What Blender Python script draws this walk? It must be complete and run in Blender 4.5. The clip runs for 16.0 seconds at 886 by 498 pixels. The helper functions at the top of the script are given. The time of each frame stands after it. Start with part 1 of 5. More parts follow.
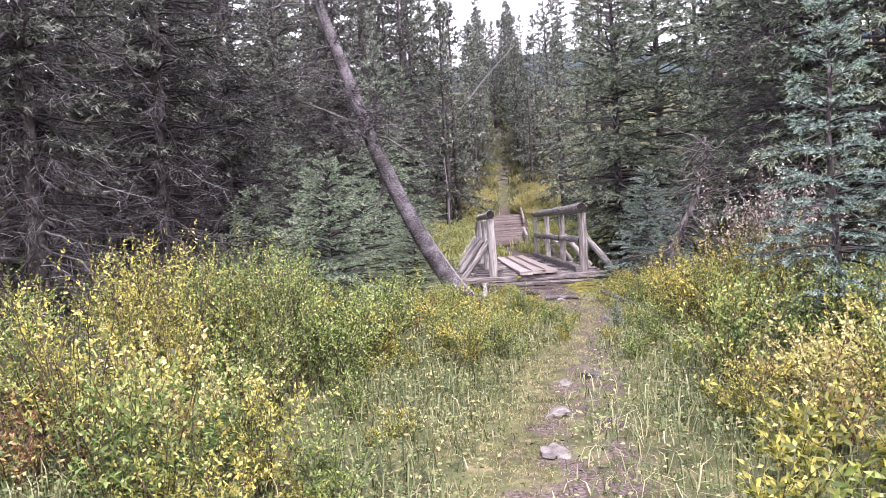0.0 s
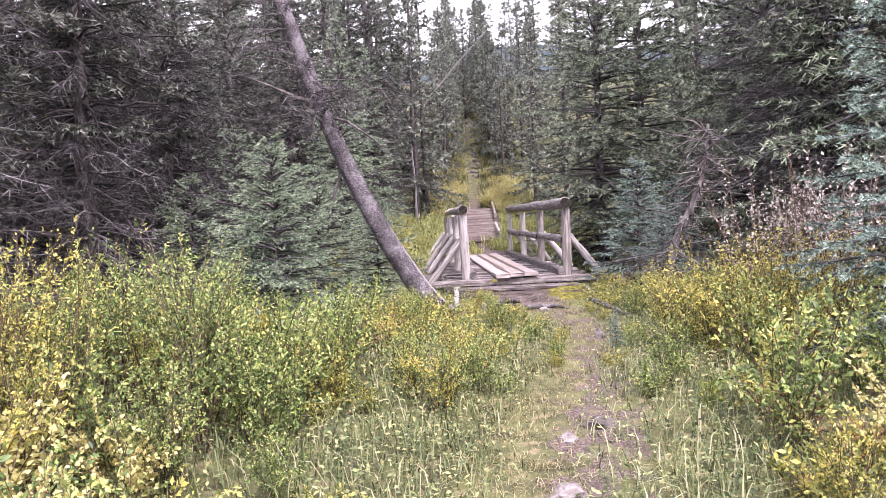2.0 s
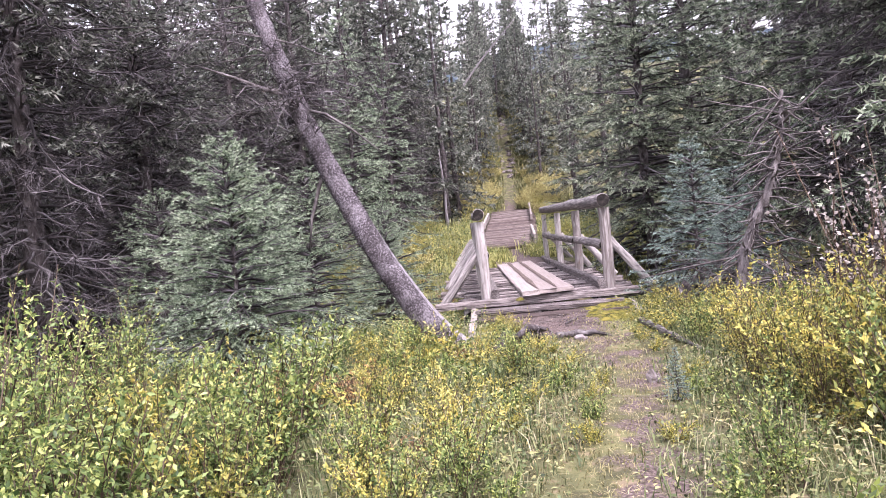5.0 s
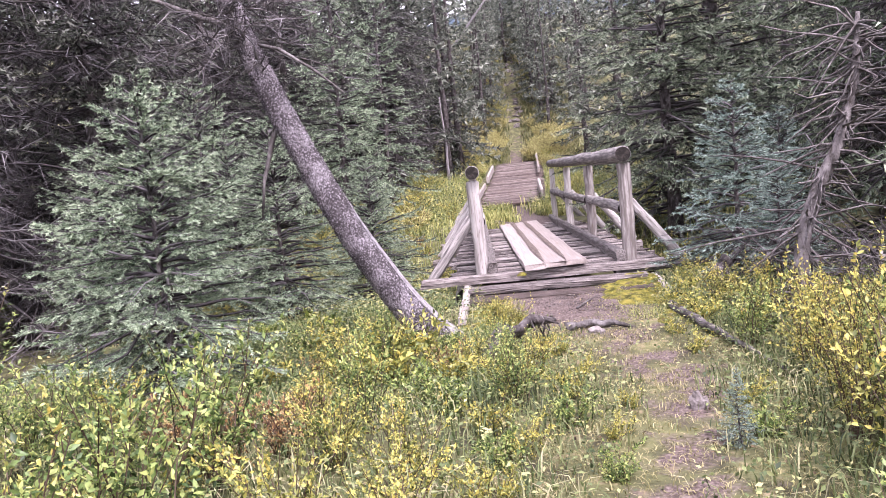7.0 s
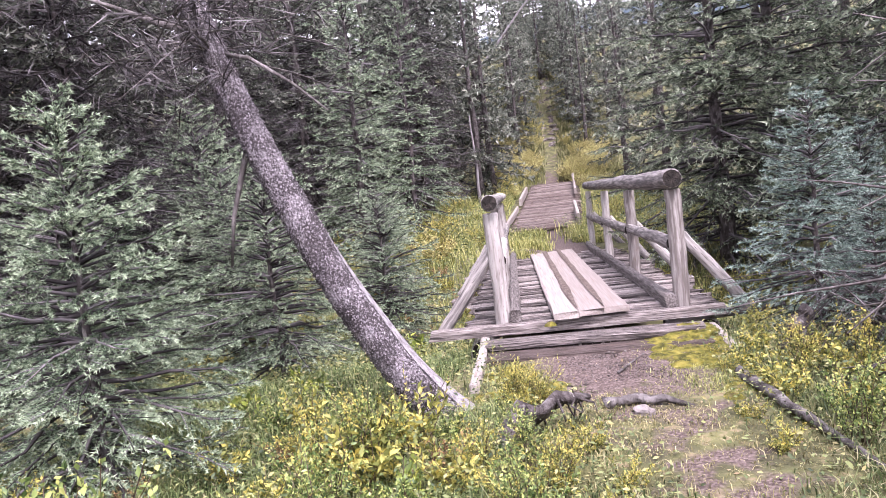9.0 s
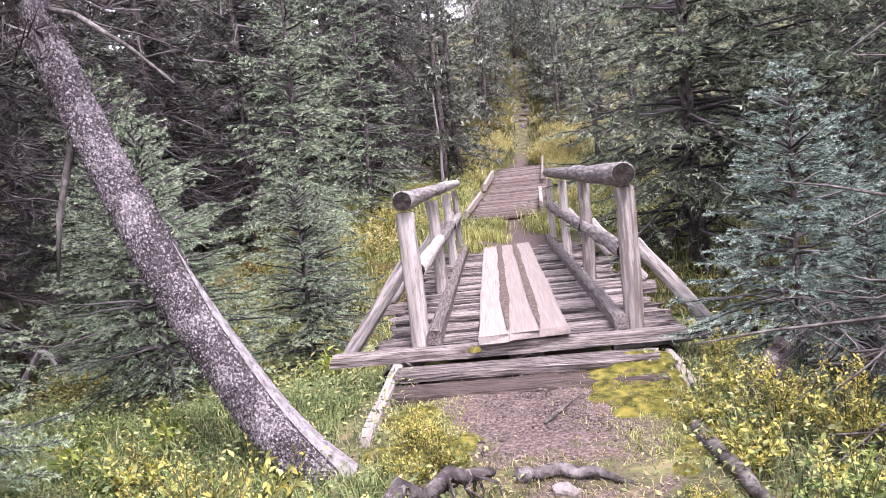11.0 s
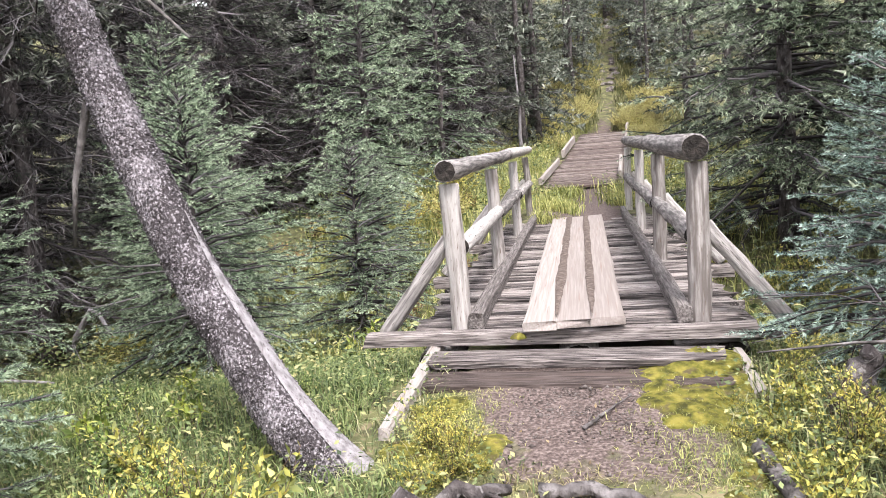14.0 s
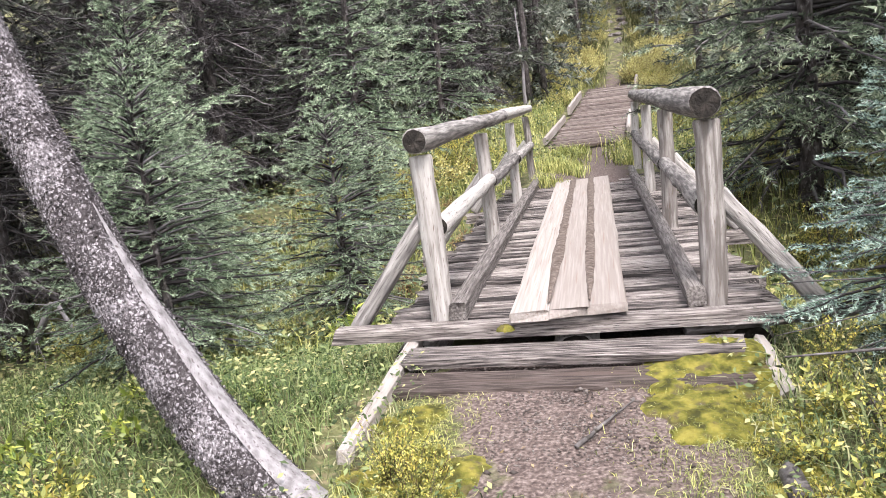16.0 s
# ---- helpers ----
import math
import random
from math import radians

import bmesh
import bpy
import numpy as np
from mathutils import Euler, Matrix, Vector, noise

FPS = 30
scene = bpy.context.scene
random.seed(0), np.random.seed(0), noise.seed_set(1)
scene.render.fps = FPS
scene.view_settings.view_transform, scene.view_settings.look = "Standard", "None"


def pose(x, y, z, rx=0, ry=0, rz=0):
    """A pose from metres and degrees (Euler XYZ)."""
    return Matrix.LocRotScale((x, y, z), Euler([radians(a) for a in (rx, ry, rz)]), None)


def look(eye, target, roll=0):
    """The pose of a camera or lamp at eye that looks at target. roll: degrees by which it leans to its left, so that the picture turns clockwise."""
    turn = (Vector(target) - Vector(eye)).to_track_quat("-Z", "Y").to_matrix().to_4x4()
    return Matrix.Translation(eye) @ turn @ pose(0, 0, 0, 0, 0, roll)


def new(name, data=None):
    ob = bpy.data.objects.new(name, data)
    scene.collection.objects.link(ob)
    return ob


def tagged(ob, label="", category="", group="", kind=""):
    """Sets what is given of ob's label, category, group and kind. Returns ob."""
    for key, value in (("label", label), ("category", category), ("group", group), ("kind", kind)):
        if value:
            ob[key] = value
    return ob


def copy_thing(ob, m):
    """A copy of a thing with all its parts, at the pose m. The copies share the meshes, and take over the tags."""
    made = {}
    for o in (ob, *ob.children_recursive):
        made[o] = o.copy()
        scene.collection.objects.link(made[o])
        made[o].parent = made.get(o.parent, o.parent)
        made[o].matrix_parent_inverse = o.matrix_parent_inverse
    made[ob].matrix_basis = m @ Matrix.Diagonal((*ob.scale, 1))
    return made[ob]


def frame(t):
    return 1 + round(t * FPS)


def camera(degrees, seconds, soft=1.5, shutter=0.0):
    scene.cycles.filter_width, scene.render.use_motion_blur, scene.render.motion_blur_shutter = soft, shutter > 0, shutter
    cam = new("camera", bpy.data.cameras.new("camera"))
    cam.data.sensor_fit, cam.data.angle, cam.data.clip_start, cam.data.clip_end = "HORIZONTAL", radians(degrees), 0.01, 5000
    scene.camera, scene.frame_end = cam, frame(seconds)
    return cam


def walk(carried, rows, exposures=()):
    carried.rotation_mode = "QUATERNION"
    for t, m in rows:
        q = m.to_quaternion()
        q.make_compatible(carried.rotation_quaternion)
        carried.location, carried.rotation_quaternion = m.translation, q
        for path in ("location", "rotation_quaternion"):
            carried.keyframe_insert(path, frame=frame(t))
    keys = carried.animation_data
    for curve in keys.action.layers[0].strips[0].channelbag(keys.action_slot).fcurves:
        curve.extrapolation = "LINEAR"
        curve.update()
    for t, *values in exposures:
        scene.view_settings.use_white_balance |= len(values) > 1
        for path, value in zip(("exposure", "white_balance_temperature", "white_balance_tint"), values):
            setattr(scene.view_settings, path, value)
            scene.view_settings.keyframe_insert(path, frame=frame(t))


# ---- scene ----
cam = camera(61.7, 16.0, 0.5)
PATH = [
    (0, (-1.135, -12.807, 0.869), (-1.211, -10.809, 0.814), -3.3),
    (0.5, (-1.083, -12.404, 0.874), (-1.154, -10.406, 0.828), -2.3),
    (1, (-1.127, -11.948, 0.91), (-1.178, -9.95, 0.843), -2.0),
    (1.5, (-1.103, -11.527, 0.928), (-1.121, -9.528, 0.847), -2.5),
    (2, (-1.169, -11.334, 0.924), (-1.158, -9.335, 0.845), -2.8),
    (2.5, (-1.2, -11.103, 0.942), (-1.16, -9.105, 0.88), -2.9),
    (3, (-1.037, -10.801, 0.929), (-0.966, -8.802, 0.889), -2.9),
    (3.5, (-0.92, -10.477, 0.922), (-0.833, -8.479, 0.891), -2.9),
    (4, (-0.876, -10.133, 0.935), (-0.877, -8.133, 0.892), -3.3),
    (4.2, (-0.832, -9.984, 0.923), (-0.879, -7.985, 0.874), -3.7),
    (6.3, (-0.671, -8.411, 1.022), (-0.829, -6.421, 0.893), -7.1),
    (6.5, (-0.649, -8.255, 1.008), (-0.821, -6.269, 0.849), -7.3),
    (7, (-0.582, -7.841, 1.037), (-0.73, -5.856, 0.848), -6.0),
    (7.5, (-0.451, -7.463, 1.073), (-0.679, -5.48, 0.957), -6.5),
    (8, (-0.443, -7.168, 1.089), (-0.729, -5.191, 0.996), -6.9),
    (8.5, (-0.508, -6.852, 1.148), (-0.788, -4.875, 1.03), -6.5),
    (9, (-0.424, -6.569, 1.119), (-0.67, -4.588, 0.992), -6.6),
    (9.5, (-0.325, -6.278, 1.113), (-0.513, -4.291, 0.984), -6.5),
    (9.7, (-0.293, -6.15, 1.104), (-0.462, -4.162, 0.972), -6.5),
    (11.8, (0.114, -5.026, 1.227), (-0.134, -3.054, 1.008), -5.2),
    (12, (0.124, -4.978, 1.226), (-0.142, -3.008, 1.004), -5.0),
    (12.5, (0.176, -4.912, 1.24), (-0.13, -2.948, 1.013), -4.6),
    (13, (0.184, -4.895, 1.246), (-0.147, -2.936, 1.016), -4.4),
    (13.5, (0.178, -4.896, 1.246), (-0.196, -2.946, 1.003), -4.3),
    (14, (0.207, -4.874, 1.201), (-0.219, -2.938, 0.935), -4.6),
    (14.5, (0.173, -4.726, 1.158), (-0.299, -2.807, 0.855), -5.1),
    (15, (0.17, -4.506, 1.178), (-0.327, -2.596, 0.851), -5.9),
    (15.5, (0.282, -4.296, 1.18), (-0.211, -2.39, 0.831), -6.5),
    (16, (0.308, -4.199, 1.21), (-0.162, -2.29, 0.845), -6.9),
]
walk(cam, [(t, look(e, a, r)) for t, e, a, r in PATH], [(0, 1.46, 6200, 27), (1.0, 1.54, 6200, 29), (2.0, 1.64, 6300, 30), (4.2, 1.62, 6200, 31), (6.3, 1.72, 6200, 31), (9.7, 1.72, 6200, 30), (12.0, 1.69, 6400, 25), (12.6, 1.68, 6450, 16), (16, 1.67, 6450, 12)])

# ---- light: a bright overcast sky ----
world = bpy.data.worlds.new("overcast")
scene.world = world
world.use_nodes = True
wn, wl = world.node_tree.nodes, world.node_tree.links
sky = wn.new("ShaderNodeTexSky")
sky.sky_type = "NISHITA"
sky.sun_disc = False
sky.sun_elevation, sky.sun_rotation = radians(52), radians(150)
sky.dust_density = 4.0
cloud = wn.new("ShaderNodeMixRGB")
cloud.inputs[0].default_value = 0.8
cloud.inputs[2].default_value = (9.2, 9.3, 9.6, 1)
wl.new(sky.outputs[0], cloud.inputs[1])
wl.new(cloud.outputs[0], wn["Background"].inputs[0])
wn["Background"].inputs[1].default_value = 0.135
sun = new("sun", bpy.data.lights.new("sun", "SUN"))
sun.data.energy, sun.data.angle, sun.data.color = 2.2, radians(12), (1.0, 0.97, 0.92)
sun.matrix_world = look((4, -8, 14), (0, 0, 0))

# ---- materials ----


def material(name, colours, scale=8.0, rough=0.85, bump=0.3, bump_scale=40.0, stretch=(1, 1, 1), fleck=0.0, fleck_colour=(0.3, 0.3, 0.3), per="none", detail=6.0, fleck_scale=30.0, spec=0.25, band=(0.28, 0.72)):
    """A procedural surface: a ramp over noise, with fine relief. per: 'object' or 'island' shifts the ramp piece by piece."""
    if "spruce" not in name and "leaf" not in name and "seed" not in name and "lime" not in name:
        colours = [tuple(0.74 * c for c in col) for col in colours]
    m = bpy.data.materials.new(name)
    m.use_nodes = True
    n, l = m.node_tree.nodes, m.node_tree.links
    bsdf = n["Principled BSDF"]
    bsdf.inputs["Roughness"].default_value = rough
    bsdf.inputs["Specular IOR Level"].default_value = spec
    co = n.new("ShaderNodeTexCoord")
    mp = n.new("ShaderNodeMapping")
    mp.inputs["Scale"].default_value = stretch
    l.new(co.outputs["Object"], mp.inputs[0])
    base = n.new("ShaderNodeTexNoise")
    base.inputs["Scale"].default_value, base.inputs["Detail"].default_value = scale, detail
    l.new(mp.outputs[0], base.inputs["Vector"])
    fac = base.outputs["Fac"]
    if per != "none":
        src = n.new("ShaderNodeObjectInfo").outputs["Random"] if per == "object" else n.new("ShaderNodeNewGeometry").outputs["Random Per Island"]
        if per == "object":
            off = n.new("ShaderNodeVectorMath")
            off.operation = "SCALE"
            cmb = n.new("ShaderNodeCombineXYZ")
            for i in range(3):
                l.new(src, cmb.inputs[i])
            off.inputs["Scale"].default_value = 37.0
            l.new(cmb.outputs[0], off.inputs[0])
            l.new(off.outputs[0], mp.inputs["Location"])
        mix = n.new("ShaderNodeMath")
        mix.operation = "MULTIPLY_ADD"
        mix.inputs[1].default_value = 0.35 if per == "object" else 0.75
        l.new(src, mix.inputs[0])
        sh = n.new("ShaderNodeMath")
        sh.operation = "SUBTRACT"
        sh.inputs[1].default_value = 0.17 if per == "object" else 0.37
        l.new(fac, sh.inputs[0])
        l.new(sh.outputs[0], mix.inputs[2])
        fac = mix.outputs[0]
    ramp = n.new("ShaderNodeValToRGB")
    e = ramp.color_ramp.elements
    lo, hi = band if per != "island" else (0.1, 0.9)
    for i, c in enumerate(colours):
        p = lo + (hi - lo) * i / max(1, len(colours) - 1)
        el = e[i] if i < 2 else e.new(p)
        el.position = p
        el.color = (*c, 1)
    for i, c in enumerate(colours):
        e[i].position = lo + (hi - lo) * i / max(1, len(colours) - 1)
        e[i].color = (*c, 1)
    l.new(fac, ramp.inputs[0])
    out = ramp.outputs[0]
    if fleck:
        fn = n.new("ShaderNodeTexNoise")
        fn.inputs["Scale"].default_value, fn.inputs["Detail"].default_value = fleck_scale, 5
        l.new(mp.outputs[0], fn.inputs["Vector"])
        th = n.new("ShaderNodeMapRange")
        th.inputs[1].default_value, th.inputs[2].default_value = 0.62 - 0.15 * fleck, 0.72 - 0.12 * fleck
        l.new(fn.outputs["Fac"], th.inputs[0])
        mx = n.new("ShaderNodeMixRGB")
        mx.inputs[2].default_value = (*fleck_colour, 1)
        l.new(th.outputs[0], mx.inputs[0])
        l.new(out, mx.inputs[1])
        out = mx.outputs[0]
    l.new(out, bsdf.inputs["Base Color"])
    if bump:
        bn = n.new("ShaderNodeTexNoise")
        bn.inputs["Scale"].default_value, bn.inputs["Detail"].default_value = bump_scale, 8
        l.new(mp.outputs[0], bn.inputs["Vector"])
        bp = n.new("ShaderNodeBump")
        bp.inputs["Strength"].default_value, bp.inputs["Distance"].default_value = bump, 0.02
        l.new(bn.outputs["Fac"], bp.inputs["Height"])
        l.new(bp.outputs[0], bsdf.inputs["Normal"])
    return m


def leafy(name, colours, scale=1.2, rough=0.45, through_light=0.35, spec=0.38, deep=0.5, lift=1.2):
    """Leaves or needles: colour by piece and by a broad noise, with light passing through."""
    gain = np.linspace(deep, lift, len(colours))
    colours = [tuple(float(min(0.85, k * c)) for c in col) for k, col in zip(gain, colours)]
    m = material(name, colours, scale, rough, 0, per="island", detail=3, spec=spec)
    n, l = m.node_tree.nodes, m.node_tree.links
    bsdf = n["Principled BSDF"]
    src = bsdf.inputs["Base Color"].links[0].from_socket
    tr = n.new("ShaderNodeBsdfTranslucent")
    l.new(src, tr.inputs[0])
    mx = n.new("ShaderNodeMixShader")
    mx.inputs[0].default_value = through_light
    l.new(bsdf.outputs[0], mx.inputs[1])
    l.new(tr.outputs[0], mx.inputs[2])
    l.new(mx.outputs[0], n["Material Output"].inputs[0])
    return m


WOOD = material("weathered_wood", [(0.15, 0.135, 0.135), (0.44, 0.405, 0.395), (0.68, 0.64, 0.62)], 9, 0.85, 0.7, 70, (5, 5, 0.4), 0.22, (0.10, 0.085, 0.08), "object", detail=10)
WOOD_Y = material("weathered_beam", [(0.06, 0.052, 0.052), (0.19, 0.165, 0.16), (0.38, 0.345, 0.335)], 12, 0.88, 0.7, 70, (6, 0.4, 6), 0.35, (0.05, 0.042, 0.04), "object", detail=10)
WOOD_X = material("weathered_plank", [(0.04, 0.034, 0.034), (0.26, 0.222, 0.215), (0.53, 0.475, 0.455)], 12, 0.88, 0.7, 70, (0.35, 7, 7), 0.4, (0.04, 0.033, 0.03), "object", detail=10, band=(0.34, 0.68))
WOOD_Z = material("weathered_post", [(0.22, 0.19, 0.18), (0.48, 0.44, 0.425), (0.68, 0.64, 0.625)], 8, 0.85, 0.6, 70, (5, 5, 0.4), 0.15, (0.15, 0.11, 0.09), "object", detail=10)
TREAD = material("sanded_plank", [(0.34, 0.29, 0.272), (0.42, 0.368, 0.347), (0.51, 0.46, 0.437)], 9, 0.92, 0.6, 70, (8, 0.16, 8), 0.12, (0.24, 0.18, 0.155), "object", fleck_scale=7, detail=12)
SUNK = material("dirty_sunken_board", [(0.07, 0.052, 0.047), (0.18, 0.14, 0.13), (0.34, 0.285, 0.268)], 12, 0.93, 0.8, 70, (0.5, 6, 6), 0.55, (0.115, 0.084, 0.075), "object", fleck_scale=2.2, detail=11)
DIRT = material("trodden_dirt", [(0.075, 0.055, 0.048), (0.15, 0.115, 0.10), (0.26, 0.21, 0.19)], 30, 0.95, 0.8, 90)
END = material("end_grain", [(0.010, 0.008, 0.008), (0.024, 0.02, 0.018), (0.07, 0.058, 0.052)], 20, 0.95, 0.6, 60)
BARK = material("scaly_bark", [(0.03, 0.025, 0.026), (0.09, 0.076, 0.076), (0.20, 0.18, 0.18)], 14, 0.95, 1.0, 60, (1, 1, 0.5), 0.3, (0.2, 0.185, 0.185))
PALE_BARK = material("pale_flaking_bark", [(0.055, 0.047, 0.052), (0.25, 0.223, 0.243), (0.52, 0.48, 0.52)], 75, 0.9, 1.0, 110, (1, 1, 0.7), band=(0.34, 0.66), detail=9)
pn, pl = PALE_BARK.node_tree.nodes, PALE_BARK.node_tree.links
p_co = pn.new("ShaderNodeTexCoord")
p_warp = pn.new("ShaderNodeTexNoise")
p_warp.inputs["Scale"].default_value, p_warp.inputs["Detail"].default_value = 28, 4
pl.new(p_co.outputs["Object"], p_warp.inputs["Vector"])
p_mix = pn.new("ShaderNodeMixRGB")
p_mix.inputs[0].default_value = 0.06
pl.new(p_co.outputs["Object"], p_mix.inputs[1])
pl.new(p_warp.outputs["Color"], p_mix.inputs[2])
p_cell = pn.new("ShaderNodeTexVoronoi")
p_cell.feature = "DISTANCE_TO_EDGE"
p_cell.inputs["Scale"].default_value = 44
pl.new(p_mix.outputs[0], p_cell.inputs["Vector"])
p_wear = pn.new("ShaderNodeTexNoise")
p_wear.inputs["Scale"].default_value, p_wear.inputs["Detail"].default_value = 4.5, 7
pl.new(p_co.outputs["Object"], p_wear.inputs["Vector"])
p_patch = pn.new("ShaderNodeMapRange")
p_patch.inputs[1].default_value, p_patch.inputs[2].default_value = 0.40, 0.62
p_patch.inputs[3].default_value, p_patch.inputs[4].default_value = 0.01, 0.20
pl.new(p_wear.outputs["Fac"], p_patch.inputs[0])
p_crack = pn.new("ShaderNodeMath")
p_crack.operation = "LESS_THAN"
pl.new(p_cell.outputs["Distance"], p_crack.inputs[0])
pl.new(p_patch.outputs[0], p_crack.inputs[1])
p_soft = pn.new("ShaderNodeMath")
p_soft.operation = "MULTIPLY"
p_soft.inputs[1].default_value = 0.85
pl.new(p_crack.outputs[0], p_soft.inputs[0])
p_dark = pn.new("ShaderNodeMixRGB")
p_dark.inputs[2].default_value = (0.03, 0.024, 0.026, 1)
pb_ = pn["Principled BSDF"]
pl.new(p_soft.outputs[0], p_dark.inputs[0])
pl.new(pb_.inputs["Base Color"].links[0].from_socket, p_dark.inputs[1])
pl.new(p_dark.outputs[0], pb_.inputs["Base Color"])
BARE = material("bare_grey_wood", [(0.17, 0.15, 0.16), (0.36, 0.335, 0.355), (0.50, 0.47, 0.495)], 9, 0.85, 0.6, 60, (4, 4, 0.5), 0.35, (0.12, 0.10, 0.105), fleck_scale=18)
DEAD = material("dead_wood", [(0.05, 0.043, 0.042), (0.14, 0.125, 0.125), (0.30, 0.275, 0.275)], 14, 0.9, 0.9, 50, (1, 1, 0.5), 0.3, (0.04, 0.035, 0.03))
TWIG = material("dead_twig", [(0.02, 0.017, 0.018), (0.078, 0.069, 0.073), (0.26, 0.24, 0.252)], 5, 0.9, 0, per="island")
COVER = leafy("ground_leaf", [(0.06, 0.095, 0.04), (0.14, 0.19, 0.075), (0.24, 0.28, 0.115), (0.36, 0.32, 0.15)], 2, 0.6, 0.25)
STRAW = leafy("trodden_straw", [(0.16, 0.15, 0.05), (0.32, 0.29, 0.12), (0.50, 0.44, 0.24)], 2, 0.8, 0.2)
HERB = leafy("broad_herb_leaf", [(0.16, 0.24, 0.05), (0.34, 0.42, 0.09), (0.58, 0.56, 0.14)], 4)
STEM = material("shrub_stem", [(0.05, 0.03, 0.022), (0.13, 0.085, 0.06), (0.22, 0.17, 0.13)], 5, 0.8, 0, per="island")
# crown ramps carry inner shade in their colour; tips pale as new growth, lit
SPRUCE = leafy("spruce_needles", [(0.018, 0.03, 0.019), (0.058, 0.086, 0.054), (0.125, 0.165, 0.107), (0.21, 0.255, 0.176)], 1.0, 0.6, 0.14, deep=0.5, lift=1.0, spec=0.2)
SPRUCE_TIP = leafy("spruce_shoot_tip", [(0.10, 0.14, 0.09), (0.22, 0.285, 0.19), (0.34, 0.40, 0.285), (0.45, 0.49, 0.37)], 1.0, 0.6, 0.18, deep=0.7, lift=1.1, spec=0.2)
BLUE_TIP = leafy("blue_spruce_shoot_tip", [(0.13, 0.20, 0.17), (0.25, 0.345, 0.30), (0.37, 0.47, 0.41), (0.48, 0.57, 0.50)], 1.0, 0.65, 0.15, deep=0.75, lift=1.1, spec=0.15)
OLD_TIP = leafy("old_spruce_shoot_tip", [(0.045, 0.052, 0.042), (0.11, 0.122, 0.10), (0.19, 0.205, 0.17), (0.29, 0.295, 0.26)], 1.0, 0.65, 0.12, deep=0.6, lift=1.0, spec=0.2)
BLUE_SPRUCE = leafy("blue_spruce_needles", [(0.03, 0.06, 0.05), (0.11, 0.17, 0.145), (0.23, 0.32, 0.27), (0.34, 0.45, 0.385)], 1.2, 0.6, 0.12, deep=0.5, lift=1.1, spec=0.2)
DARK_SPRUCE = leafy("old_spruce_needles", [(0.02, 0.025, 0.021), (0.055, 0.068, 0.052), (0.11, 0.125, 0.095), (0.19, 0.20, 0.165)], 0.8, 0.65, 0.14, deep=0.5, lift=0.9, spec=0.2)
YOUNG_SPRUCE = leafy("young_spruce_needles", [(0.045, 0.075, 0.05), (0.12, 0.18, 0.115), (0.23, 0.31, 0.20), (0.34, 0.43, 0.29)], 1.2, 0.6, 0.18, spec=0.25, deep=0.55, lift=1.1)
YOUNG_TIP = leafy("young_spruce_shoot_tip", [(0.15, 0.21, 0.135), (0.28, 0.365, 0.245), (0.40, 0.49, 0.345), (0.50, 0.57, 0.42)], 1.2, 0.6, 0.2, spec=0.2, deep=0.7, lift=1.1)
# far needles and tips: old spruce colours lightened to paint in haze
FAR_SPRUCE = leafy("hazed_far_spruce_needles", [(0.04, 0.05, 0.042), (0.09, 0.11, 0.088), (0.16, 0.185, 0.145), (0.25, 0.27, 0.22)], 0.8, 0.65, 0.14, deep=0.7, lift=1.0, spec=0.2)
FAR_TIP = leafy("hazed_far_spruce_shoot_tip", [(0.09, 0.10, 0.085), (0.17, 0.19, 0.155), (0.27, 0.295, 0.245), (0.36, 0.37, 0.32)], 0.8, 0.65, 0.14, deep=0.8, lift=1.1, spec=0.2)
LEAF_GREEN = leafy("green_willow_leaf", [(0.06, 0.115, 0.035), (0.15, 0.235, 0.07), (0.28, 0.36, 0.115), (0.47, 0.48, 0.16)], 3)
LEAF_YELLOW = leafy("yellow_willow_leaf", [(0.11, 0.14, 0.04), (0.29, 0.32, 0.09), (0.46, 0.44, 0.12), (0.62, 0.50, 0.13)], 3)
LEAF_RUST = leafy("rusty_leaf", [(0.14, 0.08, 0.06), (0.32, 0.17, 0.09), (0.52, 0.33, 0.14), (0.58, 0.50, 0.26)], 3)
LEAF_GOLD = leafy("golden_birch_leaf", [(0.42, 0.36, 0.13), (0.60, 0.53, 0.20), (0.70, 0.64, 0.30), (0.52, 0.52, 0.22)], 3)
LEAF_SEED = leafy("pale_seed_head", [(0.26, 0.22, 0.20), (0.42, 0.37, 0.35), (0.58, 0.53, 0.50)], 3)
GRASS = leafy("autumn_grass", [(0.08, 0.13, 0.05), (0.18, 0.25, 0.09), (0.32, 0.36, 0.16), (0.54, 0.49, 0.32)], 0.7, 0.6, 0.3)
LUSH = leafy("lush_grass", [(0.09, 0.15, 0.05), (0.18, 0.27, 0.09), (0.29, 0.37, 0.14), (0.40, 0.42, 0.19)], 0.9, 0.55, 0.3, spec=0.3)
LIME = leafy("lime_grass", [(0.18, 0.22, 0.06), (0.33, 0.36, 0.11), (0.50, 0.47, 0.19)], 0.9, 0.6, 0.3)
HILL = leafy("pale_hill_grass", [(0.12, 0.135, 0.06), (0.22, 0.24, 0.10), (0.34, 0.335, 0.155), (0.46, 0.43, 0.25)], 0.9, 0.7, 0.25, spec=0.2, deep=0.7, lift=1.0)
MOSS = material("yellow_moss", [(0.07, 0.07, 0.016), (0.21, 0.20, 0.034), (0.40, 0.345, 0.075)], 16, 0.95, 1.0, 200, fleck=0.35, fleck_colour=(0.12, 0.095, 0.05), fleck_scale=11, detail=11, band=(0.34, 0.66))
STONE = material("grey_stone", [(0.10, 0.085, 0.08), (0.22, 0.19, 0.185), (0.38, 0.345, 0.335)], 9, 0.85, 0.6, 50, per="object")
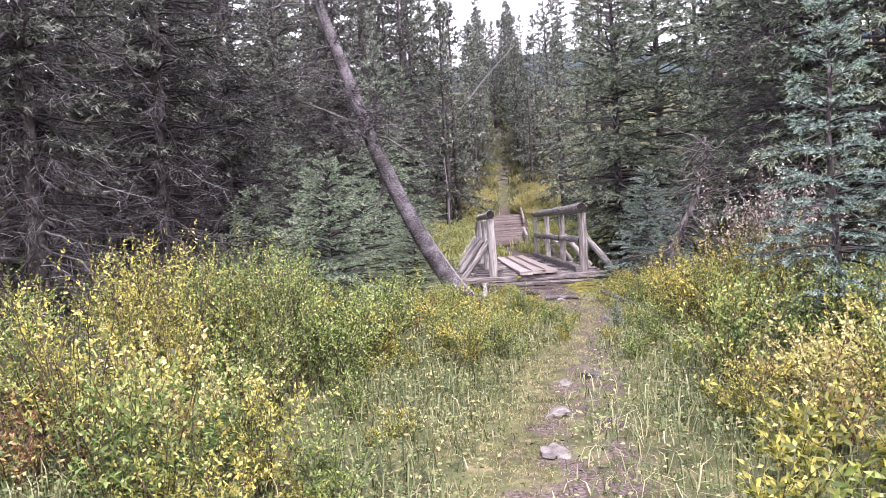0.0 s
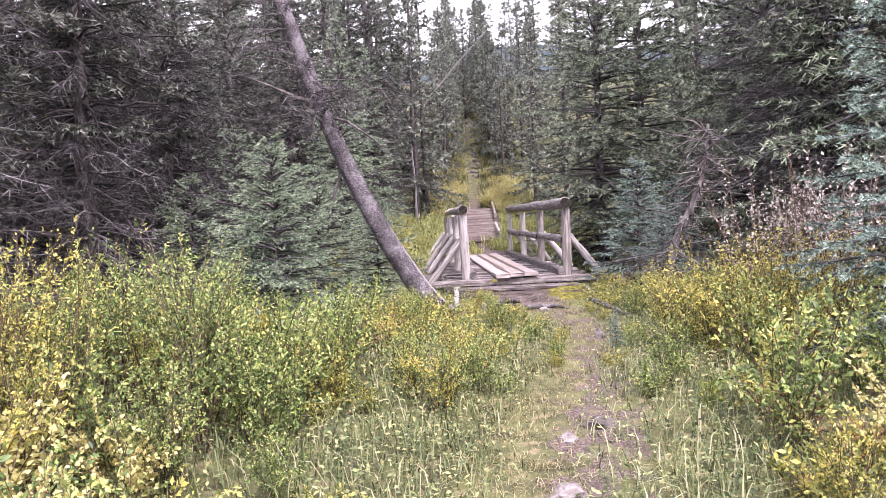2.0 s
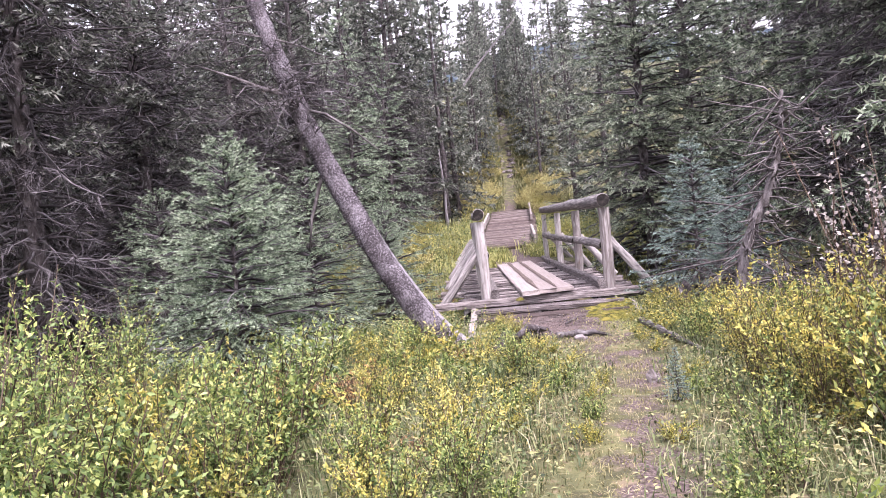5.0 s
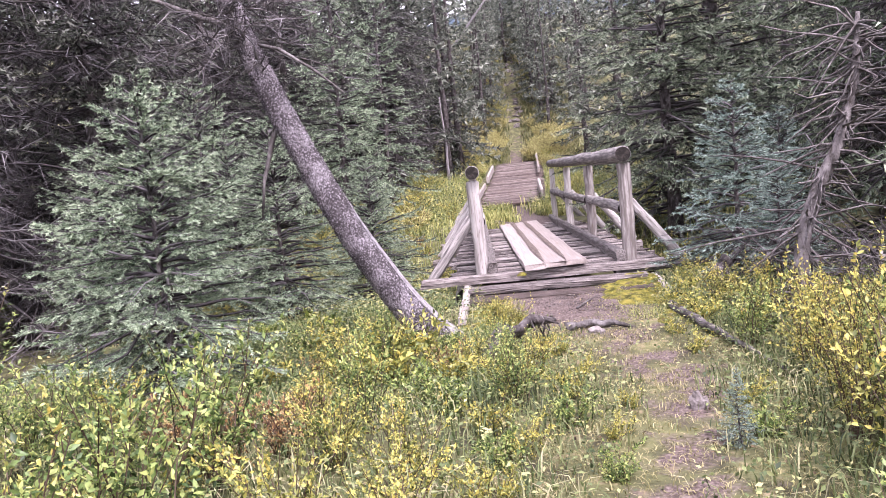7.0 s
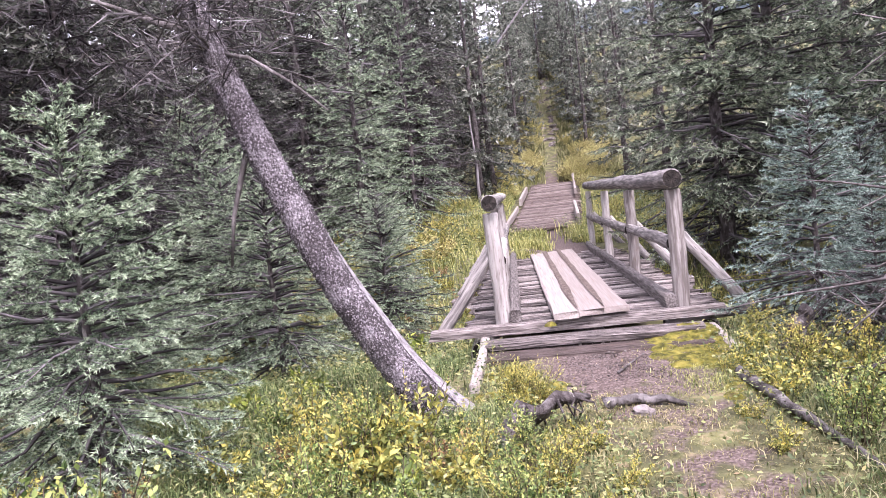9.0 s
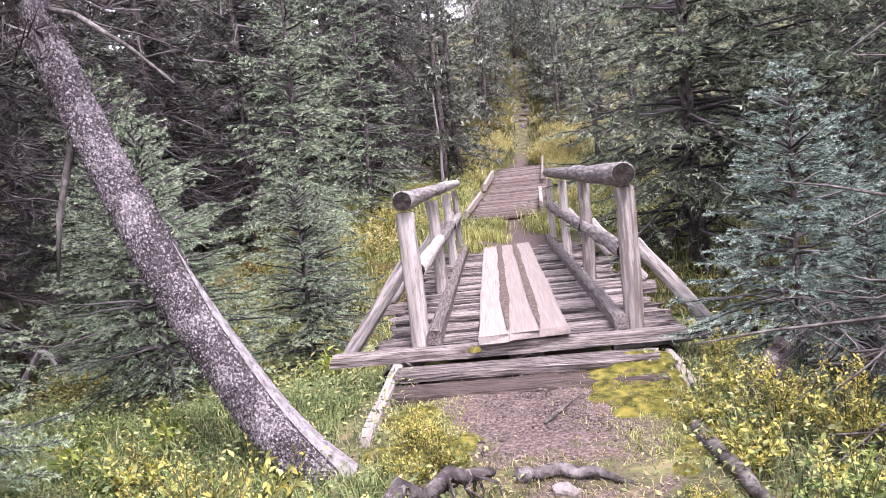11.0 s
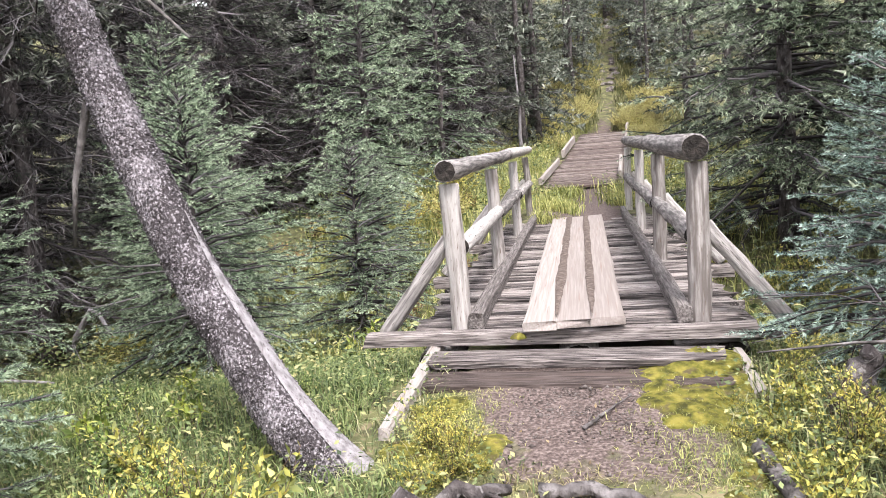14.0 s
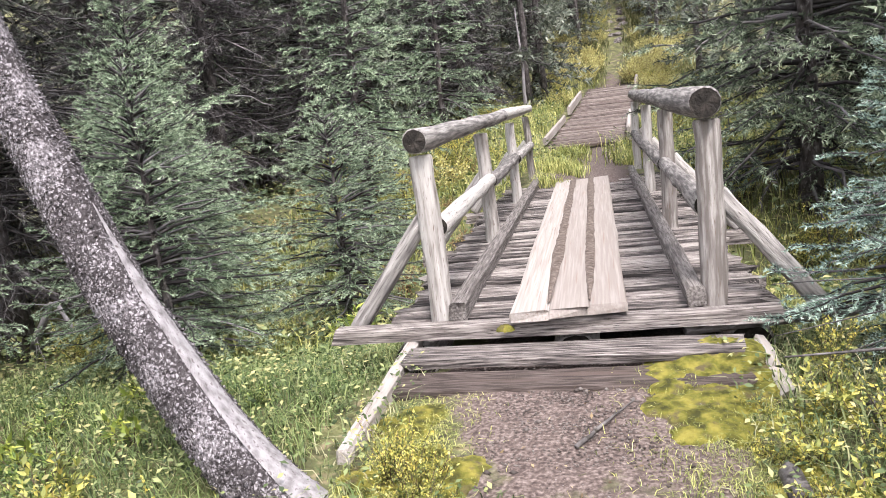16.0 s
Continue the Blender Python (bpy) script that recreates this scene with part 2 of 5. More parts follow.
GRAVEL = material("brown_gravel", [(0.06, 0.048, 0.045), (0.12, 0.098, 0.092), (0.24, 0.21, 0.20)], 5, 0.9, 0, per="island")
LITTER = leafy("fallen_leaf", [(0.06, 0.04, 0.03), (0.14, 0.095, 0.06), (0.26, 0.19, 0.11), (0.34, 0.27, 0.17)], 3, 0.8, 0.1)
# distance haze is mixed into the ridge's base colour as blue
HAZE = material("haze_painted_forest", [(0.05, 0.075, 0.10), (0.075, 0.105, 0.135)], 0.02, 1.0, 0)

# ground: soil, gravelled trail, moss and thatch laid out by two attributes
GROUND = material("forest_floor", [(0.052, 0.046, 0.03), (0.118, 0.122, 0.055), (0.21, 0.205, 0.092)], 4.5, 0.95, 0.8, 30, fleck=0.3, fleck_colour=(0.20, 0.16, 0.10), fleck_scale=9)
gn, gl = GROUND.node_tree.nodes, GROUND.node_tree.links
trail_at = gn.new("ShaderNodeAttribute")
trail_at.attribute_name = "trail"
wob = gn.new("ShaderNodeTexNoise")
wob.inputs["Scale"].default_value, wob.inputs["Detail"].default_value = 5.0, 9
tc = gn.new("ShaderNodeTexCoord")
gl.new(tc.outputs["Object"], wob.inputs["Vector"])
addn = gn.new("ShaderNodeMath")
addn.operation = "MULTIPLY_ADD"
addn.inputs[1].default_value = 1.9
gl.new(wob.outputs["Fac"], addn.inputs[0])
shift = gn.new("ShaderNodeMath")
shift.operation = "SUBTRACT"
shift.inputs[1].default_value = 0.95
gl.new(trail_at.outputs["Fac"], shift.inputs[0])
gl.new(shift.outputs[0], addn.inputs[2])
edge = gn.new("ShaderNodeMapRange")
edge.inputs[1].default_value, edge.inputs[2].default_value = 0.35, 0.65
gl.new(addn.outputs[0], edge.inputs[0])
soil_noise = gn.new("ShaderNodeTexNoise")
soil_noise.inputs["Scale"].default_value, soil_noise.inputs["Detail"].default_value = 55, 9
gl.new(tc.outputs["Object"], soil_noise.inputs["Vector"])
soil = gn.new("ShaderNodeValToRGB")
soil.color_ramp.elements.new(0.5)
for i, (p, c) in enumerate(((0.3, (0.036, 0.025, 0.023)), (0.5, (0.095, 0.070, 0.064)), (0.72, (0.21, 0.168, 0.156)))):
    soil.color_ramp.elements[i].position = p
    soil.color_ramp.elements[i].color = (*c, 1)
gl.new(soil_noise.outputs["Fac"], soil.inputs[0])
gmix = gn.new("ShaderNodeMixRGB")
gl.new(edge.outputs[0], gmix.inputs[0])
gb = gn["Principled BSDF"]
gl.new(gb.inputs["Base Color"].links[0].from_socket, gmix.inputs[1])
gl.new(soil.outputs[0], gmix.inputs[2])
gl.new(gmix.outputs[0], gb.inputs["Base Color"])

# ---- mesh helpers ----


def mesh(name, verts, faces, smooth=False):
    """A mesh from vertices and faces (a list, or an array with rows of one length)."""
    me = bpy.data.meshes.new(name)
    v = np.asarray(verts, dtype=np.float32)
    if isinstance(faces, np.ndarray):
        k, c = len(faces), faces.shape[1]
        me.vertices.add(len(v))
        me.vertices.foreach_set("co", v.ravel())
        me.loops.add(k * c)
        me.loops.foreach_set("vertex_index", faces.ravel().astype(np.int32))
        me.polygons.add(k)
        me.polygons.foreach_set("loop_start", np.arange(0, k * c, c, dtype=np.int32))
        me.update(calc_edges=True)
    else:
        me.from_pydata(v.tolist(), [], faces)
    if smooth:
        me.polygons.foreach_set("use_smooth", [True] * len(me.polygons))
    return me


JOINED = ("crown", "young_growth", "twig_mass", "branchwork", "dead_branchwork", "broken_branching", "branching", "foliage", "flaking_bark")


def part(name, me, mat, parent=None, label="", at=None):
    ob = new(name, me)
    if not me.materials:
        me.materials.append(mat)
    ob.parent = parent
    if at is not None:
        ob.matrix_basis = at
    if label:
        ob["label"] = label
    if name in JOINED:
        ob["kind"] = "stuff"
    return ob


def thing(name, label, category, at=None, group="", kind=""):
    ob = new(name)
    if at is not None:
        ob.matrix_basis = at
    return tagged(ob, label, category, group, kind)


class Soup:
    """Gathers tubes and blades into one mesh."""

    def __init__(self):
        self.v, self.f, self.n = [], [], 0

    def add(self, v, f):
        self.v.append(np.asarray(v, dtype=np.float32))
        self.f.append(np.asarray(f, dtype=np.int32) + self.n)
        self.n += len(v)

    def mesh(self, name, smooth=False):
        if len({a.shape[1] for a in self.f}) == 1:
            return mesh(name, np.vstack(self.v), np.vstack(self.f), smooth)
        return mesh(name, np.vstack(self.v), [r for a in self.f for r in a.tolist()], smooth)


def tube(points, radii, sides=6, rng=None, rough=0.0, caps=True):
    """A tapered, slightly uneven round bar along points: vertices and faces (quads, end caps as triangle fans)."""
    p = np.asarray(points, dtype=float)
    t = np.gradient(p, axis=0)
    t /= np.linalg.norm(t, axis=1)[:, None] + 1e-9
    ref = np.array((0, 0, 1.0)) if abs(t[:, 2]).mean() < 0.8 else np.array((1.0, 0, 0))
    a = np.cross(t, ref)
    a /= np.linalg.norm(a, axis=1)[:, None] + 1e-9
    b = np.cross(t, a)
    ang = np.arange(sides) * 2 * np.pi / sides
    r = np.asarray(radii, dtype=float)[:, None] * np.ones(sides)
    if rough:
        r = r * (1 + rough * rng.standard_normal(r.shape))
    v = p[:, None] + r[..., None] * (np.cos(ang)[:, None] * a[:, None] + np.sin(ang)[:, None] * b[:, None])
    k = len(p)
    i, j = np.meshgrid(np.arange(k - 1), np.arange(sides), indexing="ij")
    j2 = (j + 1) % sides
    f = np.stack([i * sides + j, i * sides + j2, (i + 1) * sides + j2, (i + 1) * sides + j], -1).reshape(-1, 4).tolist()
    v = v.reshape(-1, 3)
    if caps:
        f.append(list(range(sides))[::-1])
        f.append([(k - 1) * sides + q for q in range(sides)])
    return v, f


def ground_z(x, y):
    """Height of the ground at x, y (arrays or numbers)."""
    x, y = np.asarray(x, dtype=float), np.asarray(y, dtype=float)
    z = np.interp(y, TERRAIN_Y, TERRAIN_Z)
    off = np.abs(x - np.interp(y, TRAIL_Y, TRAIL_X))
    side = np.clip((off - 0.5) / 2.5, 0, 1)
    near = np.clip((9 - np.abs(y - 3)) / 6, 0, 1)
    z = z - 0.16 * side * near
    gully = np.exp(-((y - 2.9 - 0.25 * np.sin(x * 0.5)) / 1.5) ** 2)
    z = z - 0.42 * gully
    bump = 0.05 * np.sin(1.9 * x + 0.7 * y) * np.sin(1.3 * y - 0.8 * x + 1.0) + 0.025 * np.sin(5.1 * x + 2.0) * np.sin(4.3 * y)
    z = z + bump * (0.25 + 0.75 * side)
    return z + 0.9 * np.clip((np.abs(x) - 12) / 30, 0, 1) ** 2 * 6 * np.clip((y + 20) / 60, 0, 1)


TERRAIN_Y = [-5000, -60, -20, -12.7, -7.65, -6.6, -3, -1.4, -0.85, -0.56, -0.3, 1.5, 4.5, 5.5, 6.2, 8.5, 10.2, 15, 18.7, 22, 26, 30, 36, 45, 70, 130, 5000]
TERRAIN_Z = [-4, -2, -1.0, -0.66, -0.43, -0.36, -0.33, -0.25, -0.21, -0.188, -0.25, -0.42, -0.40, -0.14, 0.035, 0.09, 0.18, 0.8, 1.25, 2.1, 3.9, 5.7, 8.6, 11.5, 13, 13, 13]
TRAIL_Y = [-30, -12.7, -8.8, -6.6, -4.4, -3.4, -1.5, 0, 7, 10, 18, 24, 32, 45, 80]
TRAIL_X = [-2.0, -1.1, -0.95, -0.5, 0.12, 0.38, 0.15, 0.0, -0.17, -0.28, 0.3, 0.62, 0.9, 1.2, 1.5]


def trail_x(y):
    return np.interp(y, TRAIL_Y, TRAIL_X)


def pose_on(x, y, turn=0.0, size=1.0, sink=0.03, lean=0.0):
    return pose(x, y, float(ground_z(x, y)) - sink, lean, 0, turn) @ Matrix.Scale(size, 4)


# ---- ground ----
def axis(fine_lo, fine_hi, step, far_lo, far_hi):
    a = list(np.arange(fine_lo, fine_hi + 1e-6, step))
    d, lo, hi = step, fine_lo, fine_hi
    while lo > far_lo:
        d *= 1.3
        lo -= d
        a.insert(0, lo)
    d = step
    while hi < far_hi:
        d *= 1.3
        hi += d
        a.append(hi)
    return np.array(a)


gx, gy = axis(-5, 5, 0.11, -3000, 3000), axis(-13, 20, 0.14, -3000, 3000)
X, Y = np.meshgrid(gx, gy, indexing="ij")
Z = ground_z(X, Y)
rg = np.random.default_rng(3)
Z = Z + rg.standard_normal(Z.shape) * 0.006 * (np.abs(X) < 8)
ni, nj = X.shape
ii, jj = np.meshgrid(np.arange(ni - 1), np.arange(nj - 1), indexing="ij")
gf = np.stack([ii * nj + jj, (ii + 1) * nj + jj, (ii + 1) * nj + jj + 1, ii * nj + jj + 1], -1).reshape(-1, 4)
gm = mesh("ground", np.stack([X, Y, Z], -1).reshape(-1, 3), gf, True)
worn = np.interp(Y, [-30, -9, -6, -4, -2], [0.3, 0.34, 0.3, 0.1, 0.0])
off = np.abs(X - trail_x(Y) - worn)
half = np.interp(Y, [-13, -6, -4, -1.6, -0.5, 8, 10, 19, 24], [0.34, 0.16, 0.06, 0.4, 0.6, 0.5, 0.6, 0.3, 0.25])
att = gm.attributes.new("trail", "FLOAT", "POINT")
att.data.foreach_set("value", (np.clip(1.0 - (off - half) / 0.3, 0, 1) * np.interp(Y, [-9, -1.9, -1.3, 18, 21], [0.55, 0.55, 1.0, 1.0, 0.3])).astype(np.float32).ravel())
tagged(part("ground", gm, GROUND), "uneven forest floor with a worn dirt and gravel footpath", "ground", kind="structure")

# ---- plants: builders ----
def normals_frame(d):
    ref = np.where(np.abs(d[:, 2:3]) < 0.9, np.array([[0, 0, 1.0]]), np.array([[1.0, 0, 0]]))
    a = np.cross(d, ref)
    a /= np.linalg.norm(a, axis=1)[:, None] + 1e-9
    return a, np.cross(d, a)


def blades(p, d, length, width, rng):
    """Thin triangles from p along d."""
    a, b = normals_frame(d)
    ang = rng.uniform(0, 2 * np.pi, len(p))[:, None]
    s = (a * np.cos(ang) + b * np.sin(ang)) * (np.asarray(width)[:, None] if np.ndim(width) else width) * 0.5
    tip = p + d * (np.asarray(length)[:, None] if np.ndim(length) else length)
    v = np.stack([p - s, p + s, tip], 1).reshape(-1, 3)
    return v, np.arange(len(v)).reshape(-1, 3)


def spruce(seed, height, radius, rows, needle, gap, mat, label, live_from=0.05, dead=0.0, trunk_r=None, lean=(0, 0), tufts=3, thin=1.0, top_bare=0.0, group="spruce wood", name="spruce_tree", curve=0.85, branchlet=1.0, fat=0.23):
    """A spruce: tapered trunk, drooping whorled limbs with side shoots, needles on the shoots, dead twigs lower down."""
    rng = np.random.default_rng(seed)
    tree = thing(name, label, "tree", group=group)
    trunk_r = trunk_r or 0.012 * height + 0.012
    zs = np.linspace(-0.15, height, 9)
    up = np.clip(zs / height, 0, 1) ** 1.4
    bend = np.stack([lean[0] * up, lean[1] * up, zs], 1)
    bend[1:-1, :2] += rng.normal(0, 0.006 * height ** 0.5, (7, 2))
    rad = trunk_r * (1 - 0.93 * np.clip(zs / height, 0, 1))
    rad[0] *= 1.35
    v, f = tube(bend, rad, 9, rng, 0.05)
    part("trunk", mesh("trunk", v, f, True), BARK, tree)

    def axis_at(z):
        return np.stack([np.interp(z, zs, bend[:, 0]), np.interp(z, zs, bend[:, 1]), z], 1)

    def limbs(n, z, reach, rise, wood, droop):
        az = np.arange(n) * 2.39996 + rng.normal(0, 0.35, n)
        out = np.stack([np.cos(az), np.sin(az), 0 * az], 1)
        base = axis_at(z)
        s = np.linspace(0, 1, 6)
        pts = base[:, None] + out[:, None] * (reach[:, None] * s)[..., None]
        pts[..., 2] += reach[:, None] * (rise[:, None] * s - droop[:, None] * s ** 2 + 0.5 * droop[:, None] * s ** 4)
        pts[:, 1:, :] += rng.normal(0, 0.02, (n, 5, 3)) * reach[:, None, None]
        for i in range(n):
            r0 = 0.006 + 0.012 * reach[i]
            vv, ff = tube(pts[i], r0 * (1 - 0.85 * s), 3, caps=False)
            wood.add(vv, ff)
        return pts, out

    wood = Soup()
    n = rows
    z = height * (live_from + (0.985 - live_from) * (np.arange(n) / n) ** 0.95)
    step = height / 15
    z = np.clip(np.round(z / step) * step + rng.normal(0, (0.18 if height < 4 else 0.4) * step, n), 0.02, 0.985 * height)
    k = 1 - z / height
    reach = radius * (np.clip(k, 0, 1) ** curve) * rng.uniform(0.65, 1.12, n) + 0.03 * radius + 0.02
    reach *= np.where(z < height * (live_from + 0.12), rng.uniform(0.55, 1.0, n), 1)
    rise = 0.75 - 0.85 * k + rng.normal(0, 0.08, n)
    droop = 0.15 + 0.35 * k
    pts, out = limbs(n, z, reach, rise, wood, droop)
    # side shoots
    per = np.maximum(4, (reach / (0.055 * branchlet) * thin).astype(int))
    bi = np.repeat(np.arange(n), per)
    s = rng.uniform(0.12, 1.0, len(bi)) ** 0.8
    seg = np.minimum((s * 5).astype(int), 4)
    w = s * 5 - seg
    p0 = pts[bi, seg] * (1 - w)[:, None] + pts[bi, seg + 1] * w[:, None]
    d0 = pts[bi, seg + 1] - pts[bi, seg]
    d0 /= np.linalg.norm(d0, axis=1)[:, None]
    side = np.cross(d0, (0, 0, 1.0)) * rng.choice((-1, 1), len(bi))[:, None]
    d = d0 * 0.62 + side * rng.uniform(0.35, 1.0, len(bi))[:, None]
    d[:, 2] += rng.normal(-0.08, 0.12, len(bi))
    d /= np.linalg.norm(d, axis=1)[:, None]
    ln = (0.05 + 0.42 * reach[bi] * (1.05 - s)) * rng.uniform(0.6, 1.2, len(bi))
    ln = np.minimum(ln, 0.55)
    # the limb's own leader too
    lp = pts[:, 3:5].reshape(-1, 3)
    ld = (pts[:, 4:6] - pts[:, 3:5]).reshape(-1, 3)
    ll = np.linalg.norm(ld, axis=1)
    p0, d, ln = np.vstack([p0, lp]), np.vstack([d, ld / ll[:, None]]), np.concatenate([ln, ll])
    # top leader
    tz = np.linspace(0.9, 1.0, 6) * height
    tp = axis_at(tz)
    p0 = np.vstack([p0, tp])
    d = np.vstack([d, np.tile((0, 0, 1.0), (6, 1))])
    ln = np.concatenate([ln, np.full(6, 0.02 * height)])
    cnt = np.maximum(2, (ln / gap).astype(int)) * tufts
    si = np.repeat(np.arange(len(ln)), cnt)
    q = rng.uniform(0, 1, len(si))
    np_, nd = p0[si] + d[si] * (q * ln[si])[:, None], d[si]
    np_[:, 2] -= 0.25 * (q ** 2) * ln[si] * 0.5
    a, b = normals_frame(nd)
    ang = rng.uniform(0, 2 * np.pi, len(si))[:, None]
    away = a * np.cos(ang) + b * np.sin(ang)
    dirn = nd * 0.75 + away * 0.8 + np.array((0, 0, 0.12))
    dirn /= np.linalg.norm(dirn, axis=1)[:, None]
    # outer needles take the brighter tip colour, inner ones the painted shade
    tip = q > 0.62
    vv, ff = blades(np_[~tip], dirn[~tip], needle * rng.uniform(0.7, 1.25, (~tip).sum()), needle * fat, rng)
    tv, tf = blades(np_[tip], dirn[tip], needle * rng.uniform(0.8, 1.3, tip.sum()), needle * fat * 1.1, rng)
    # shoots' stems as slivers
    sv, sf = blades(p0, d, ln * 0.9, 0.006 + 0.004 * radius, rng)
    part("branchwork", wood.mesh("branchwork"), TWIG, tree)
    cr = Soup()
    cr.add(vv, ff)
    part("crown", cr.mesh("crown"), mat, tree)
    part("young_growth", mesh("young_growth", tv, tf), TIPS[mat.name], tree, "young shoot tips, coloured paler as new growth and as lit ends")
    tw = Soup()
    tw.add(sv, sf)
    if dead:
        m = int(dead)
        dz = rng.uniform(0.06, min(0.75, live_from + 0.25), m) * height
        dr = radius * rng.uniform(0.3, 0.8, m)
        w2 = Soup()
        dp, _ = limbs(m, dz, dr, rng.normal(-0.08, 0.2, m), w2, np.full(m, 0.25))
        part("dead_branchwork", w2.mesh("dead_branchwork"), TWIG, tree, "bare grey dead lower branches")
        bi = np.repeat(np.arange(m), 55)
        s = rng.uniform(0.15, 1, len(bi))
        seg = np.minimum((s * 5).astype(int), 4)
        w = (s * 5 - seg)[:, None]
        p = dp[bi, seg] * (1 - w) + dp[bi, seg + 1] * w
        e = rng.normal(0, 1, (len(bi), 3)) + (dp[bi, 5] - dp[bi, 0]) / dr[bi][:, None]
        e[:, 2] -= 0.35
        e /= np.linalg.norm(e, axis=1)[:, None]
        tw.add(*blades(p, e, rng.uniform(0.08, 0.45, len(bi)) * min(1.0, radius), 0.009, rng))
    part("twig_mass", tw.mesh("twig_mass"), TWIG, tree)
    return tree


TIPS = {"spruce_needles": SPRUCE_TIP, "blue_spruce_needles": BLUE_TIP, "old_spruce_needles": OLD_TIP, "hazed_far_spruce_needles": FAR_TIP, "young_spruce_needles": YOUNG_TIP}


def leaf_quads(p, d, length, width, rng):
    """Folded leaf blades: two triangles either side of the midrib, pointed at both ends."""
    up = np.array((0, 0, 1.0)) + rng.normal(0, 0.55, (len(p), 3))
    s = np.cross(d, up)
    s /= np.linalg.norm(s, axis=1)[:, None] + 1e-9
    nrm = np.cross(s, d)
    L, W = length[:, None], width[:, None]
    mid = p + d * L * 0.45
    tip = p + d * L
    v = np.stack([p, mid + s * W * 0.5 + nrm * W * 0.18, tip, mid - s * W * 0.5 + nrm * W * 0.18], 1).reshape(-1, 3)
    i = np.arange(len(p))[:, None] * 4
    f = np.concatenate([i + np.array([[0, 1, 2]]), i + np.array([[0, 2, 3]])], 0)
    return v, f


def shrub(seed, height, spread, stems, per, mat, label, leaf=0.028, slim=0.42, name="willow_shrub", group="shrubs beside the trail", twigs=4, bare=0.25, stem_mat=None, ratio=1.0):
    """A shrub of many thin stems with side twigs and single leaves."""
    rng = np.random.default_rng(seed)
    bush = thing(name, label, "shrub", group=group)
    wood, P, D, slivers = Soup(), [], [], []
    for _ in range(stems):
        az, tilt = rng.uniform(0, 2 * np.pi), rng.uniform(0.05, 1.0) ** 0.7 * spread / height
        h = height * rng.uniform(0.55, 1.08)
        s = np.linspace(0, 1, 5)
        base = rng.normal(0, 0.06 * spread + 0.015, 3) * (1, 1, 0)
        line = base + np.stack([np.cos(az) * tilt * h * s ** 1.2, np.sin(az) * tilt * h * s ** 1.2, h * s - 0.03], 1)
        line[1:] += rng.normal(0, 0.018 * height, (4, 3))
        wood.add(*tube(line, 0.0022 + 0.0045 * height * (1 - s) * 0.8, 3, caps=False))
        shoots = [line]
        for _ in range(twigs):
            u = rng.uniform(bare, 0.85)
            o = np.array([np.interp(u, s, line[:, c]) for c in range(3)])
            dirn = rng.normal(0, 0.6, 3) + (np.cos(az) * tilt, np.sin(az) * tilt, 0.9)
            dirn /= np.linalg.norm(dirn)
            ln = height * rng.uniform(0.15, 0.38)
            tw = o + dirn * np.linspace(0, 1, 3)[:, None] * ln
            tw[2, 2] += 0.05 * ln
            slivers.append((o, dirn, ln))
            shoots.append(tw)
        for line_ in shoots:
            k = max(2, int(per * (1.6 if line_ is line else 1.0)))
            u = rng.uniform(bare if line_ is line else 0.1, 1.0, k)
            g = np.linspace(0, 1, len(line_))
            P.append(np.stack([np.interp(u, g, line_[:, c]) for c in range(3)], 1))
            t = line_[-1] - line_[0]
            t = t / np.linalg.norm(t)
            D.append(np.tile(t, (k, 1)))
    P, D = np.vstack(P), np.vstack(D)
    d = D * 0.55 + rng.normal(0, 0.55, D.shape)
    d /= np.linalg.norm(d, axis=1)[:, None]
    ln = leaf * rng.uniform(0.55, 1.35, len(P))
    q = [np.array(c) for c in zip(*slivers)]
    v, f = blades(q[0], q[1], q[2], 0.005, rng)
    part("twig_mass", mesh("twig_mass", v, f), stem_mat or STEM, bush)
    part("branching", wood.mesh("branching"), stem_mat or STEM, bush)
    part("foliage", mesh("foliage", *leaf_quads(P, d, ln, ln * slim, rng)), mat, bush)
    return bush


def scatter_grass(name, label, xs, ys, hs, mat, rng, width=0.006, bend=0.5):
    """Bent blades of grass standing on the ground: one joined mesh."""
    n = len(xs)
    base = np.stack([xs, ys, ground_z(xs, ys) - 0.01], 1)
    az = rng.uniform(0, 2 * np.pi, n)
    out = np.stack([np.cos(az), np.sin(az), 0 * az], 1)
    sd = np.stack([-np.sin(az), np.cos(az), 0 * az], 1) * (width * rng.uniform(0.6, 1.4, n))[:, None]
    b = (bend * rng.uniform(0.2, 1.5, n))[:, None]
    h = hs[:, None]
    up = np.array((0, 0, 1.0))
    m1 = base + up * h * 0.55 + out * h * b * 0.25
    tip = base + up * h * (1.0 - 0.35 * b) + out * h * b * 0.95
    v = np.stack([base - sd, base + sd, m1 + sd * 0.8, m1 - sd * 0.8, tip], 1).reshape(-1, 3)
    i = np.arange(n)[:, None] * 5
    f = np.concatenate([i + np.array([[0, 1, 2]]), i + np.array([[0, 2, 3]]), i + np.array([[3, 2, 4]])], 0)
    return tagged(part(name, mesh(name, v, f), mat), label, "grass", kind="stuff")

# ---- the log footbridge ----
bridge = thing("log_footbridge", "weathered grey log footbridge with round rails over a gully", "bridge")


